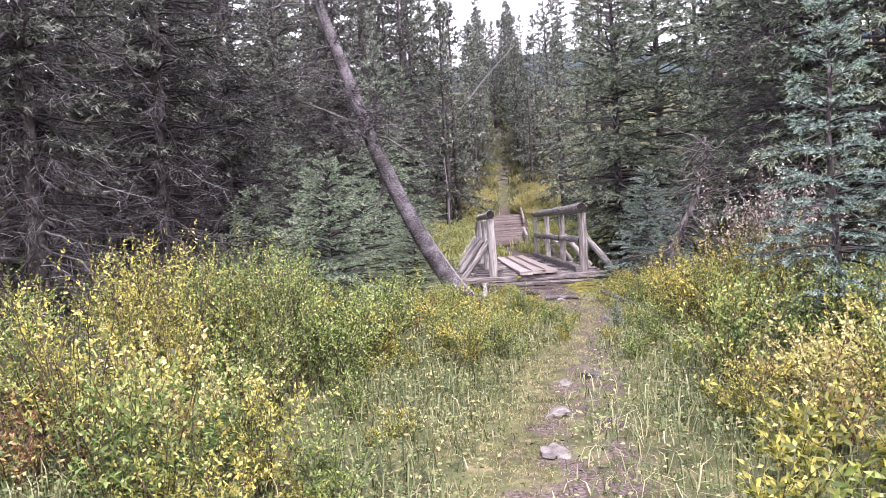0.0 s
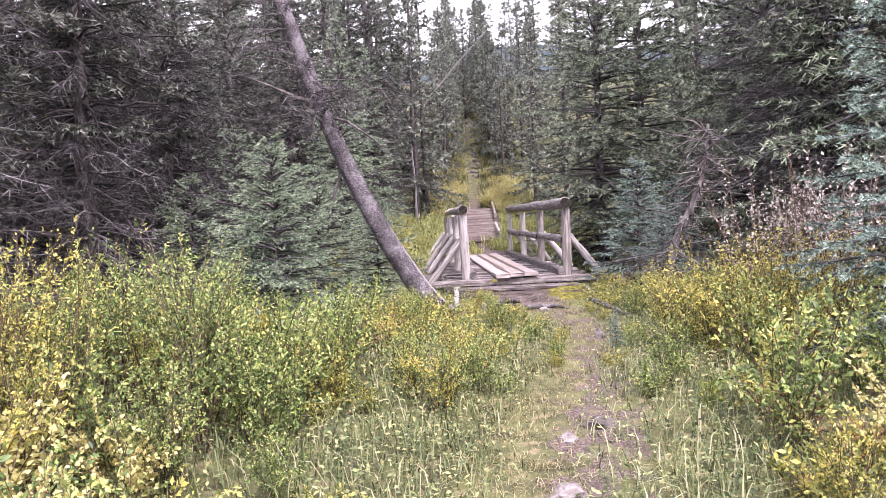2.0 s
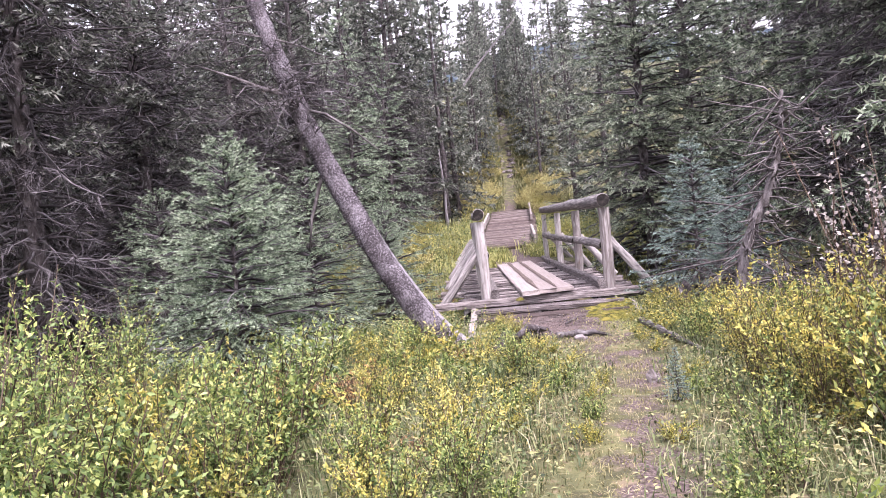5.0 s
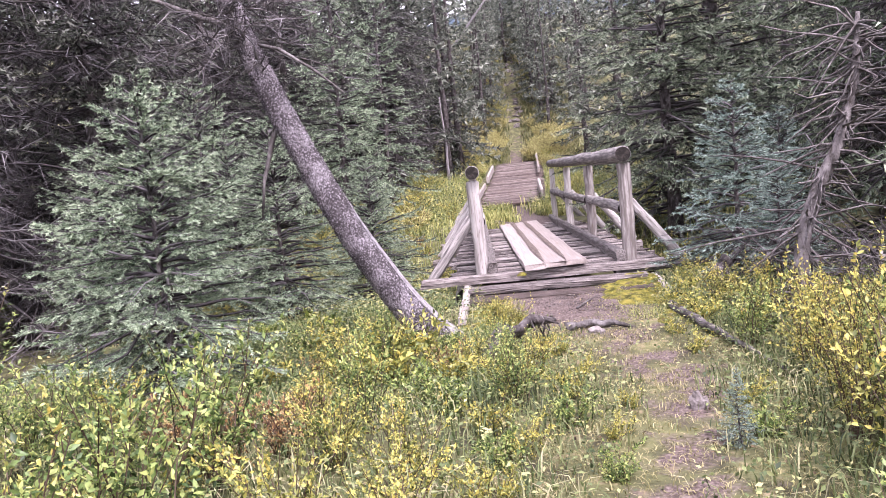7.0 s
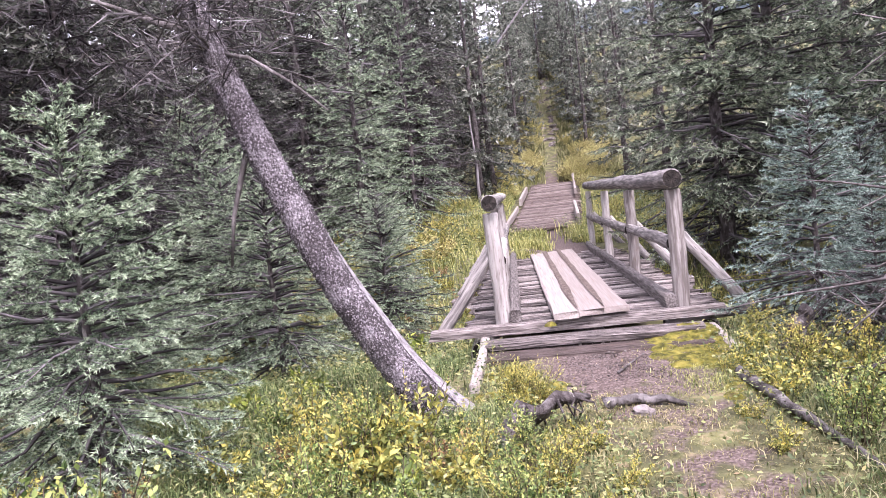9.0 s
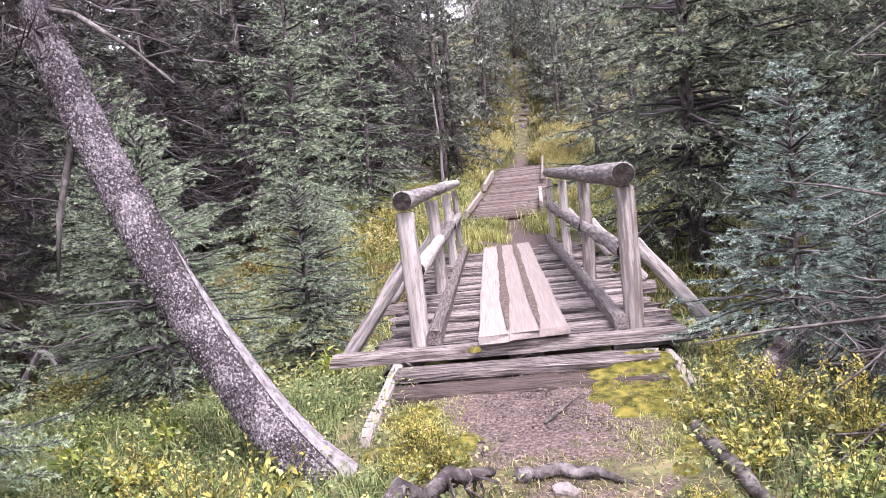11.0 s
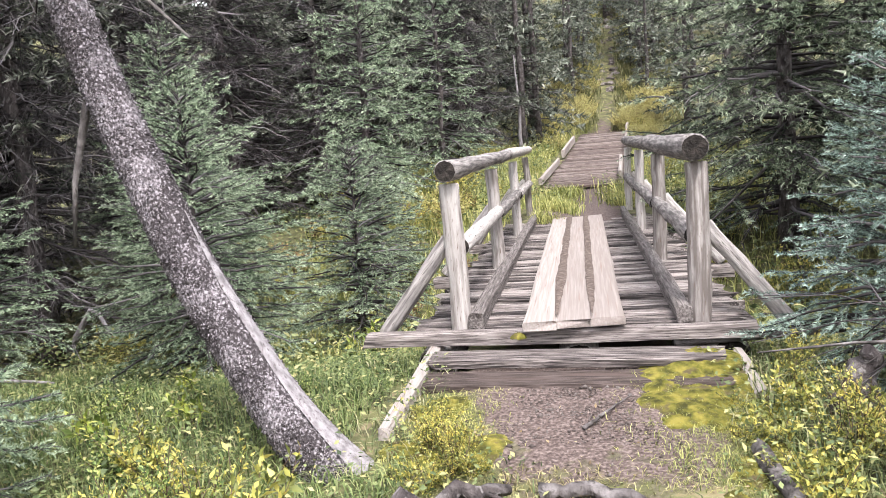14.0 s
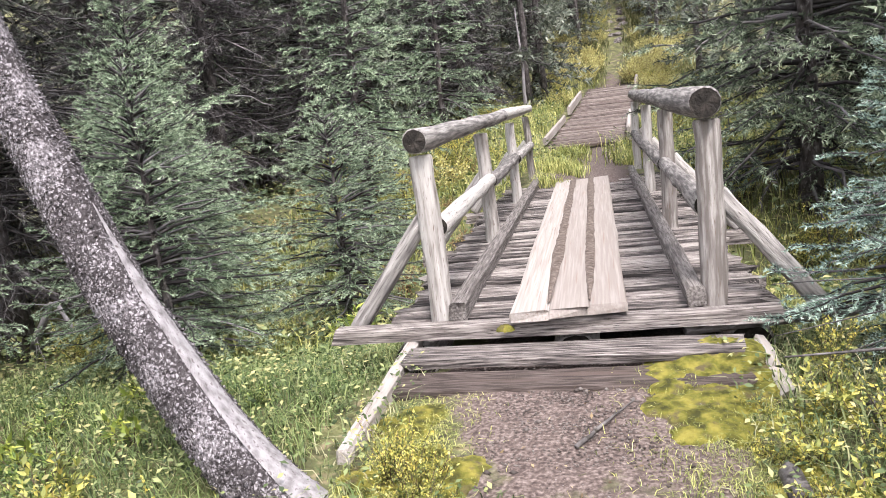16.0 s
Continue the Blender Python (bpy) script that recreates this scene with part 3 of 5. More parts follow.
def log(name, a, b, r0, r1, mat, parent, label="", sides=14, seed=0, ends=True):
    """A round log from a to b, a little crooked, with dark end grain."""
    rng = np.random.default_rng(seed + 11)
    a, b = np.array(a, float), np.array(b, float)
    ln = np.linalg.norm(b - a)
    s = np.linspace(0, 1, 9)
    q = Vector(b - a).to_track_quat("Z", "Y").to_matrix().to_4x4()
    pts = np.stack([rng.normal(0, 0.004, 9), rng.normal(0, 0.004, 9), s * ln], 1)
    rad = r0 + (r1 - r0) * s
    rad = rad * (1 + rng.normal(0, 0.025, 9))
    pts = np.vstack([pts[0] + (0, 0, 0), pts[0] + (0, 0, 0.012), pts[1:-1], pts[-1] - (0, 0, 0.012), pts[-1]])
    rad = np.concatenate([[rad[0] * 0.9], rad, [rad[-1] * 0.9]])[: len(pts)]
    v, f = tube(pts, rad, sides, rng, 0.018)
    me = mesh(name, v, f, True)
    me.materials.append(mat)
    ob = part(name, me, mat, parent, label, Matrix.Translation(a) @ q)
    if ends:
        for k0, dz, turn in ((0, -0.003, -1), (len(pts) - 1, 0.003, 1)):
            ring = v[k0 * sides:(k0 + 1) * sides] + np.array((0, 0, dz))
            mid = ring.mean(0)
            inner = mid + (ring - mid) * 0.55 + rng.normal(0, 0.002, ring.shape)
            ev = np.vstack([ring, inner, mid[None]])
            ef = [[j, (j + 1) % sides, sides + (j + 1) % sides, sides + j][::turn] for j in range(sides)] + [[sides + j, sides + (j + 1) % sides, 2 * sides][::turn] for j in range(sides)]
            part("end_grain", mesh("end_grain", ev, ef), END, ob, "dark cracked end grain")
    return ob


def board_mesh(name, lx, ly, lz, seed=0, cut=0.012, cuts=6):
    """A sawn board, worn along its edges, its ends a little uneven: centred, long side along the larger of lx, ly."""
    rng = np.random.default_rng(seed + 5)
    along = 0 if lx >= ly else 1
    L, W = (lx, ly) if along == 0 else (ly, lx)
    s = np.linspace(-0.5, 0.5, cuts) * L
    c = min(0.25 * lz, 0.02)
    prof = [(-W / 2, -lz / 2), (W / 2, -lz / 2), (W / 2, lz / 2 - c), (W / 2 - c, lz / 2), (-W / 2 + c, lz / 2), (-W / 2, lz / 2 - c)]
    v = []
    for i, u in enumerate(s):
        for (w, h) in prof:
            du = rng.normal(0, cut) if i in (0, cuts - 1) else 0
            dw, dh = rng.normal(0, 0.004), rng.normal(0, 0.003)
            v.append((u + du, w + dw, h + dh) if along == 0 else (-(w + dw), u + du, h + dh))
    f = []
    k = len(prof)
    for i in range(cuts - 1):
        for j in range(k):
            f.append([i * k + j, i * k + (j + 1) % k, (i + 1) * k + (j + 1) % k, (i + 1) * k + j][::-1])
    f.append(list(range(k)))
    f.append([(cuts - 1) * k + j for j in range(k)][::-1])
    return mesh(name, v, f)


bridge.matrix_basis = pose(0, 0, 0, 0, 0, 1.4)
POST_Y = (0.0, 2.4, 4.75, 7.05)
BY0, BY1 = -0.22, 7.3
# bed logs along the gully and sleepers carrying the braces
for sx in (-0.95, 0.0, 0.95):
    log("bed_log", (sx, BY0 + 0.15, -0.26), (sx, BY1 + 0.2, -0.2), 0.14, 0.13, WOOD, bridge, seed=int(sx * 10) + 30)
part("end_beam", board_mesh("end_beam", 2.52, 0.11, 0.085, 3), WOOD_X, bridge, "split grey end beam, reddish at one end", pose(-0.16, -0.12, -0.05, 0, 0, -0.6))
log("bearer_pole", (0.6, -0.11, -0.12), (1.62, -0.05, -0.08), 0.045, 0.03, DEAD, bridge, seed=31)
for i, y in enumerate(POST_Y[1:]):
    part("sleeper", board_mesh("sleeper", 2.85, 0.16, 0.11, 40 + i), WOOD_X, bridge, at=pose(0, y, -0.135))
for sgn, side, top, r_top, lbl in ((-1, "left", 1.00, 0.072, ""), (1, "right", 1.03, 0.085, "")):
    x = 0.785 if sgn > 0 else -0.765
    for i, y in enumerate(POST_Y):
        r = 0.073 - 0.006 * i
        lean = -0.02 if sgn < 0 else 0.005
        log("post", (x, y, -0.1), (x + lean, y, top - 0.03), r, r * 0.93, WOOD_Z, bridge, seed=100 + i * 7 + sgn, ends=False)
        log("brace", (x + sgn * 0.56, y + 0.03, -0.06), (x + sgn * 0.05, y + 0.03, 0.60), 0.055, 0.05, WOOD, bridge, seed=150 + i * 5 + sgn)
    for i in range(3):
        y0, y1 = POST_Y[i], POST_Y[i + 1]
        log("middle_rail", (x - 0.02 * sgn, y0 + 0.05, 0.53), (x - 0.02 * sgn, y1 - 0.05, 0.55), 0.062, 0.056, WOOD, bridge, seed=180 + i + sgn)
    log("top_rail", (x - 0.02, -0.14, top + 0.055), (x, 4.1 if sgn < 0 else 7.3, top + 0.075), r_top, r_top * 0.86, WOOD, bridge, "round log handrail with dark end grain", seed=200 + sgn)
    if sgn < 0:
        log("top_rail", (x, 3.98, top + 0.08), (x + 0.02, 7.2, top + 0.08), 0.068, 0.06, WOOD, bridge, seed=210)
    part("kerb_beam", board_mesh("kerb_beam", 0.10, 7.0, 0.11, 60 + sgn, cuts=14), WOOD_Y, bridge, at=pose(x - 0.105 * sgn, 3.42, 0.05))
# deck of narrow transverse planks
rd = np.random.default_rng(8)
y, k = -0.02, 0
plank_meshes = [board_mesh("deck_plank", 2.12, 0.098, 0.06, 300 + q, 0.045, 7) for q in range(8)]
while y < BY1:
    part("deck_plank", plank_meshes[k % 8], WOOD_X, bridge, at=pose(rd.normal(0, 0.02), y + 0.05, -0.03 + rd.normal(0, 0.006), rd.normal(0, 1.2), rd.normal(0, 0.3), rd.normal(0, 0.5) + (180 if k % 3 else 0)))
    y += 0.108
    k += 1
for i, (x0, w) in enumerate(((-0.245, 0.225), (-0.012, 0.225), (0.216, 0.215))):
    part("tread_plank", board_mesh("tread_plank", w, 6.42, 0.05, 400 + i, 0.02, 16), TREAD, bridge, "pale sand-strewn tread plank", pose(x0, 2.97 + 0.02 * i, 0.034 + 0.004 * i, 0, 0, 0.3 - 0.3 * i))

def drift(x, y0, y1, z, wide, seed):
    """A low ridge of trodden dirt along a joint between planks."""
    rng = np.random.default_rng(seed)
    n = 60
    ys_ = np.linspace(y0, y1, n)
    w = wide * (0.7 + 0.6 * np.abs(np.convolve(rng.normal(0, 1.6, n + 14), np.ones(15) / 15, "valid"))) * np.minimum(1, np.linspace(0.2, 6, n))
    cx = x + rng.normal(0, 0.0015, n)
    v = np.stack([np.stack([cx - w, ys_, np.full(n, z - 0.004)], 1), np.stack([cx - w * 0.4, ys_, np.full(n, z + 0.004)], 1), np.stack([cx + w * 0.4, ys_, np.full(n, z + 0.004)], 1), np.stack([cx + w, ys_, np.full(n, z - 0.004)], 1)], 1).reshape(-1, 3)
    f = [[i * 4 + j, i * 4 + j + 1, (i + 1) * 4 + j + 1, (i + 1) * 4 + j] for i in range(n - 1) for j in range(3)]
    tagged(part("dirt_drift", mesh("dirt_drift", v, f, True), DIRT, at=pose(0, 0, 0, 0, 0, 1.4)), "brown trodden dirt in the joint of tread planks", "dirt", kind="stuff")


drift(-0.128, -0.1, 6.3, 0.073, 0.045, 1)
drift(0.104, -0.1, 6.3, 0.075, 0.045, 2)

# approach: sunk boards before the bridge and their edge boards
ramp = thing("plank_approach", "sunken weathered boards leading up to the footbridge", "boardwalk")
for i in range(5):
    part("approach_plank", board_mesh("approach_plank", 1.75, 0.235, 0.05, 500 + i, 0.02), WOOD_X if i == 0 else SUNK, ramp, at=pose(-0.02, -0.375 - 0.245 * i, -0.132 - 0.072 * i, 2 + 2 * i, 0, 0.5 * (i % 2)))
part("edge_board", board_mesh("edge_board", 0.075, 1.3, 0.12, 520, 0.03, 8), TREAD, ramp, "pale edge board", pose(-0.95, -0.68, -0.205, 6, 0, -1.5))
part("edge_board", board_mesh("edge_board", 0.075, 0.6, 0.10, 521, 0.03, 8), TREAD, ramp, at=pose(0.98, -0.5, -0.22, 6, 0, 2))

# boardwalk beyond the bridge, climbing to the hill
walkway = thing("boardwalk", "sloping boardwalk of grey transverse planks beyond the bridge", "boardwalk")
wm = [board_mesh("walk_plank", 1.5, 0.118, 0.05, 600 + q, 0.04, 4) for q in range(6)]
y, k = 10.2, 0
while y < 18.6:
    z = float(np.interp(y, (10.2, 14.4, 18.7), (0.26, 0.74, 1.30)))
    part("walk_plank", wm[k % 6], SUNK, walkway, at=pose(float(trail_x(y)) + 0.12 + rd.normal(0, 0.02), y, z + rd.normal(0, 0.006), 6.6 + rd.normal(0, 1), 0, -2 + rd.normal(0, 0.8)))
    y += 0.128
    k += 1


def edge(x0, y0, z0, x1, y1, z1, seed, h=0.14):
    ln = math.dist((x0, y0, z0), (x1, y1, z1))
    part("side_board", board_mesh("side_board", 0.07, ln, h, seed, 0.02, 6), TREAD, walkway, "pale side board", pose((x0 + x1) / 2, (y0 + y1) / 2, (z0 + z1) / 2, math.degrees(math.atan2(z1 - z0, y1 - y0)), 0, -math.degrees(math.atan2(x1 - x0, y1 - y0))))


edge(-1.02, 10.5, 0.38, -0.78, 13.4, 0.70, 701)
edge(-0.70, 14.0, 0.85, -0.50, 16.6, 1.18, 702, 0.2)
edge(0.56, 9.6, 0.42, 0.66, 12.2, 0.66, 703, 0.24)
edge(0.84, 14.5, 1.0, 1.06, 18.6, 1.5, 704, 0.16)

# ---- leaning tree by the bridge ----
leaner = thing("leaning_spruce", "leaning old spruce trunk with flaking pale bark, half stripped", "tree")
LEAN = np.array([(-0.98, -1.62, -0.50), (-1.20, -1.60, -0.28), (-1.43, -1.57, 0.0), (-1.68, -1.52, 0.40), (-1.83, -1.49, 0.65), (-2.05, -1.42, 1.08), (-2.30, -1.34, 1.6), (-2.54, -1.26, 2.17), (-2.80, -1.16, 2.9), (-3.13, -1.0, 3.9), (-3.55, -0.8, 5.1), (-4.1, -0.5, 7.2), (-4.6, -0.2, 9.4)])
lr = np.array([0.175, 0.147, 0.132, 0.124, 0.120, 0.115, 0.110, 0.104, 0.097, 0.088, 0.075, 0.048, 0.012])
fine = np.linspace(0, len(LEAN) - 1, 60)
LP = np.stack([np.interp(fine, np.arange(len(LEAN)), LEAN[:, c]) for c in range(3)], 1)
kern = np.ones(5) / 5
for c in range(3):
    LP[2:-2, c] = np.convolve(LP[:, c], kern, "valid")
rl = np.random.default_rng(77)
v, f = tube(LP, np.interp(fine, np.arange(len(lr)), lr), 26, rl, 0.035)
part("trunk", mesh("trunk", v, f, True), PALE_BARK, leaner)
# stripped, smooth side: a strip of bare wood slightly proud of the bark
sp = LP[:24]
st = np.gradient(sp, axis=0)
st /= np.linalg.norm(st, axis=1)[:, None]
rr = np.interp(fine, np.arange(len(lr)), lr)[:24] * 1.075
rad_dir = np.cross(st, np.cross((0.93, -0.16, 0.40), st))
rad_dir /= np.linalg.norm(rad_dir, axis=1)[:, None]
tan_dir = np.cross(st, rad_dir)
wid = np.interp(np.arange(24), (0, 4, 10, 18, 23), (0.62, 0.46, 0.36, 0.24, 0.02))
cols = np.linspace(-1, 1, 7)
sv = sp[:, None] + rr[:, None, None] * (np.cos(cols * wid[:, None])[..., None] * rad_dir[:, None] + np.sin(cols * wid[:, None])[..., None] * tan_dir[:, None])
sf = [[i * 7 + j, (i + 1) * 7 + j, (i + 1) * 7 + j + 1, i * 7 + j + 1] for i in range(23) for j in range(6)]
part("bare_wood_strip", mesh("bare_wood_strip", sv.reshape(-1, 3), sf, True), BARE, leaner, "smooth bare grey wood where bark has gone")
# bark scales on the lower trunk
sc = Soup()
for q in range(9000):
    i = rl.integers(1, 52)
    a = rl.uniform(0, 2 * np.pi)
    c0, tdir = LP[i] + rl.uniform(-0.5, 0.5) * (LP[min(i + 1, 59)] - LP[i - 1]) * 0.5, (LP[i + 1] - LP[i - 1])
    tdir /= np.linalg.norm(tdir)
    e1 = np.cross(tdir, (0, 1.0, 0))
    e1 /= np.linalg.norm(e1)
    e2 = np.cross(tdir, e1)
    nd = e1 * np.cos(a) + e2 * np.sin(a)
    if nd @ np.array((0.91, -0.16, 0.40)) > 0.78 and i < 22:
        continue
    tn = np.cross(nd, tdir)
    R = np.interp(fine[i], np.arange(len(lr)), lr)
    o = c0 + nd * (R * 1.0)
    w, h = rl.uniform(0.004, 0.012, 2)
    lift = rl.uniform(0.003, 0.012)
    sc.add([o - tn * w, o - tdir * h + nd * lift, o + tn * w, o + tdir * h, o + nd * lift * 1.3], [[0, 1, 4], [1, 2, 4], [2, 3, 4], [3, 0, 4]])
part("flaking_bark", sc.mesh("flaking_bark"), PALE_BARK, leaner, "curling bark flakes")
# dead limbs of the leaning tree
dl = Soup()
tw_p, tw_d, tw_l = [], [], []
for q in range(120):
    i = int(rl.uniform(35, 58))
    a = rl.uniform(0, 2 * np.pi)
    ln = rl.uniform(0.4, 1.7)
    d = np.array((np.cos(a), np.sin(a), rl.uniform(-0.35, 0.25)))
    s = np.linspace(0, 1, 6)
    pts = LP[i] + d * s[:, None] * ln + np.array((0, 0, -0.18 * ln)) * (s ** 2)[:, None] + rl.normal(0, 0.025, (6, 3)) * s[:, None]
    dl.add(*tube(pts, (0.018 - 0.0002 * i) * (1 - 0.85 * s), 4, caps=False))
    for _ in range(40):
        u = rl.uniform(0.1, 1)
        tw_p.append([np.interp(u, s, pts[:, c]) for c in range(3)])
        e = d * 0.6 + rl.normal(0, 0.6, 3)
        tw_d.append(e / np.linalg.norm(e))
        tw_l.append(rl.uniform(0.08, 0.35))
for pts, r in (([LP[37], LP[37] + (-0.3, -0.08, 0.10), LP[37] + (-0.62, -0.1, 0.26), LP[37] + (-1.0, -0.15, 0.42)], 0.03), ([LP[36], LP[36] + (0.3, -0.08, -0.10), LP[36] + (0.6, -0.1, -0.32), LP[36] + (0.85, -0.15, -0.55)], 0.022), ([LP[31], LP[31] + (-0.10, 0, -0.25), LP[31] + (-0.22, 0, -0.6), LP[31] + (-0.28, 0, -0.95)], 0.03)):
    pts = np.array(pts)
    v, f = tube(pts, r * np.linspace(1, 0.3, len(pts)), 7, rl, 0.05)
    part("dead_limb", mesh("dead_limb", v, f, True), DEAD, leaner)
part("dead_branchwork", dl.mesh("dead_branchwork"), DEAD, leaner, "bare crooked dead limbs")
ts = Soup()
ts.add(*blades(np.array(tw_p), np.array(tw_d), np.array(tw_l), 0.011, rl))
part("twig_mass", ts.mesh("twig_mass"), TWIG, leaner)

# ---- trees ----
def plant(tree, places):
    """The first of a kind goes to the first place, copies to the others."""
    for i, (x, y, turn, size) in enumerate(places):
        m = pose_on(x, y, turn, size, 0.04)
        if i == 0:
            tree.matrix_basis = m
        else:
            copy_thing(tree, m)


young = spruce(1, 2.45, 1.3, 200, 0.026, 0.0095, YOUNG_SPRUCE, "bushy young green spruce beside the leaning trunk", tufts=3, branchlet=0.85, fat=0.24)
young.matrix_basis = pose_on(-3.1, -2.5, 0)
sapling = spruce(2, 2.5, 1.25, 170, 0.025, 0.0125, YOUNG_SPRUCE, "slim young green spruce near the footbridge", live_from=0.1, tufts=3, fat=0.26, curve=0.75)
plant(sapling, [(-2.3, 2.4, 0, 0.95), (-3.1, 0.67, 80, 1.08), (-5.2, 3.9, 30, 1.6), (-4.9, 0.0, 140, 0.95), (-4.2, 2.3, 20, 1.25), (-2.7, 4.6, 200, 0.8)])
blue = spruce(3, 3.4, 1.0, 150, 0.032, 0.013, BLUE_SPRUCE, "blue-green young spruce with upturned shoots", tufts=3, live_from=0.06, fat=0.3)
plant(blue, [(1.98, -6.35, 0, 0.92), (0.46, -4.38, 60, 0.13)])
bluff = spruce(13, 2.5, 1.15, 150, 0.028, 0.012, BLUE_SPRUCE, "bushy blue-green spruce crowding the bridge end", tufts=3, live_from=0.03, fat=0.24)
plant(bluff, [(1.82, -0.32, 150, 0.82), (2.75, 1.0, 40, 1.0), (1.95, -1.0, 250, 0.6)])
green = spruce(14, 5.0, 1.35, 190, 0.040, 0.019, YOUNG_SPRUCE, "middle-sized green spruce behind the saplings", tufts=2, live_from=0.05, fat=0.28, branchlet=1.2)
plant(green, [(-3.4, 6.6, 0, 1.2), (-6.4, 9.2, 60, 1.2), (-3.2, 11.6, 300, 1.0), (-4.9, 10.2, 120, 1.1)])
big = spruce(4, 9.0, 2.3, 300, 0.075, 0.045, SPRUCE, "tall dense dark green spruce", live_from=0.05, tufts=2, dead=14, branchlet=1.5, fat=0.26, curve=0.7)
near_big = spruce(24, 9.0, 2.3, 380, 0.055, 0.036, SPRUCE, "tall dense green spruce beside the footbridge", live_from=0.05, tufts=3, dead=14, branchlet=1.4, fat=0.22, curve=0.7)
plant(near_big, [(2.5, 5.2, 0, 1.0)])
plant(big, [(4.3, 8.2, 70, 1.15), (4.9, 2.2, 150, 1.05), (5.2, -1.6, 220, 1.05)])
old = spruce(5, 11.0, 2.1, 240, 0.085, 0.05, DARK_SPRUCE, "old dark spruce with bare dead lower branches", live_from=0.22, tufts=2, dead=210, branchlet=1.6, fat=0.26)
plant(old, [(-6.0, 2.2, 0, 1.0), (-6.2, -0.6, 60, 1.1), (-6.8, 5.4, 130, 1.05), (-7.8, 2.9, 200, 1.2), (-6.2, 7.4, 260, 1.0), (-8.2, -3.0, 310, 1.1), (-6.4, -4.0, 90, 1.0), (-3.3, 14.6, 220, 1.05), (-8.0, -6.6, 280, 1.1), (6.2, 5.4, 20, 1.1), (-5.0, 8.8, 45, 0.95), (4.4, -0.6, 75, 0.9), (6.4, -4.4, 15, 1.0)])
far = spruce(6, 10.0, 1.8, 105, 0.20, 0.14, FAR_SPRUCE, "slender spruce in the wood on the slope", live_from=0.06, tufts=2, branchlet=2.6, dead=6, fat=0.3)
rw = np.random.default_rng(21)
spots = [(-1.55, 17.6, 90, 0.9), (-1.9, 19.4, 20, 1.0), (2.6, 16.8, 20, 0.8), (-1.0, 41.0, 0, 0.55), (1.2, 40.5, 40, 0.6), (0.3, 42.0, 10, 0.62), (0.5, 36.8, 0, 0.6), (1.5, 37.6, 50, 0.62), (-0.4, 38.0, 110, 0.6), (2.4, 38.5, 10, 0.6), (2.9, 42.0, 80, 0.62), (-3.2, 43, 0, 0.65), (-0.4, 45, 0, 0.6), (0.9, 46, 70, 0.62), (2.0, 44.5, 30, 0.58), (3.6, 45.5, 0, 0.62), (4.8, 43.5, 0, 0.65), (-2.0, 46, 0, 0.62), (5.8, 40, 0, 0.8), (4.4, 36, 0, 0.85), (-3.4, 17.5, 0, 1.35), (-4.6, 19.5, 50, 1.4), (-2.9, 22.5, 0, 1.2), (-6.2, 16.0, 90, 1.4), (-8.0, 13.0, 10, 1.3), (-9.5, 8.5, 10, 1.3), (4.2, 16.0, 30, 1.2), (5.6, 13.0, 70, 1.3)]
spots += [(0.75, 32.2, 20, 0.66), (1.6, 32.8, 140, 0.72), (0.1, 33.2, 250, 0.7), (-0.9, 25.0, 250, 0.75), (2.4, 25.5, 250, 0.75), (3.3, 26.0, 30, 0.85), (4.0, 28.5, 80, 0.9), (3.0, 29.5, 200, 0.8), (4.8, 31.0, 10, 0.9), (3.6, 23.6, 300, 0.85), (5.4, 26.5, 140, 0.95), (-2.2, 27.5, 60, 0.9), (-3.0, 25.0, 20, 0.95), (-7.6, 12.0, 30, 1.2), (-7.0, 10.4, 145, 1.1), (-9.4, 0.4, 245, 1.2), (3.2, 13.5, 330, 1.0), (-1.9, 16.6, 170, 1.0)]
for _ in range(24):
    spots.append((rw.uniform(-13, -3.2), rw.uniform(15, 32), rw.uniform(0, 360), rw.uniform(1.15, 1.45)))
for _ in range(13):
    spots.append((rw.uniform(6.5, 15), rw.uniform(9, 26), rw.uniform(0, 360), rw.uniform(1.15, 1.4)))
for y in np.arange(23.5, 40, 1.5):
    for sd in (-1, 1):
        spots.append((float(trail_x(y)) + sd * (rw.uniform(1.15, 1.4) if y < 26 else rw.uniform(0.9, 1.2)), float(y) + rw.uniform(-0.5, 0.5), rw.uniform(0, 360), rw.uniform(0.6, 0.85)))
tries = 0
while len(spots) < 118 and tries < 4000:
    tries += 1
    x, y = rw.uniform(-18, 18), rw.uniform(8.5, 42)
    if abs(x - float(trail_x(y))) < 2.3 + 0.01 * y or abs(x) > 7 + 0.3 * y or (x > 0 and y < 12 and x < 6):
        continue
    if any((x - a) ** 2 + (y - b) ** 2 < 1.5 ** 2 for a, b, _, _ in spots):
        continue
    spots.append((x, y, rw.uniform(0, 360), rw.uniform(0.8, 1.2) * (1.1 if y < 24 else 1 if abs(x) > 6 else 0.65)))
for a in range(5):
    spots.append((rw.uniform(-12, 12), rw.uniform(-26, -18), rw.uniform(0, 360), rw.uniform(0.8, 1.2)))
for a in range(13):
    spots.append((rw.uniform(6.5, 11), rw.uniform(-7, 12), rw.uniform(0, 360), rw.uniform(0.9, 1.2)))
for a in range(24):
    spots.append((rw.uniform(-13, -7.6), rw.uniform(-9, 13), rw.uniform(0, 360), rw.uniform(0.9, 1.2)))
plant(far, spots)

# bare snags and fallen poles
rk = np.random.default_rng(61)


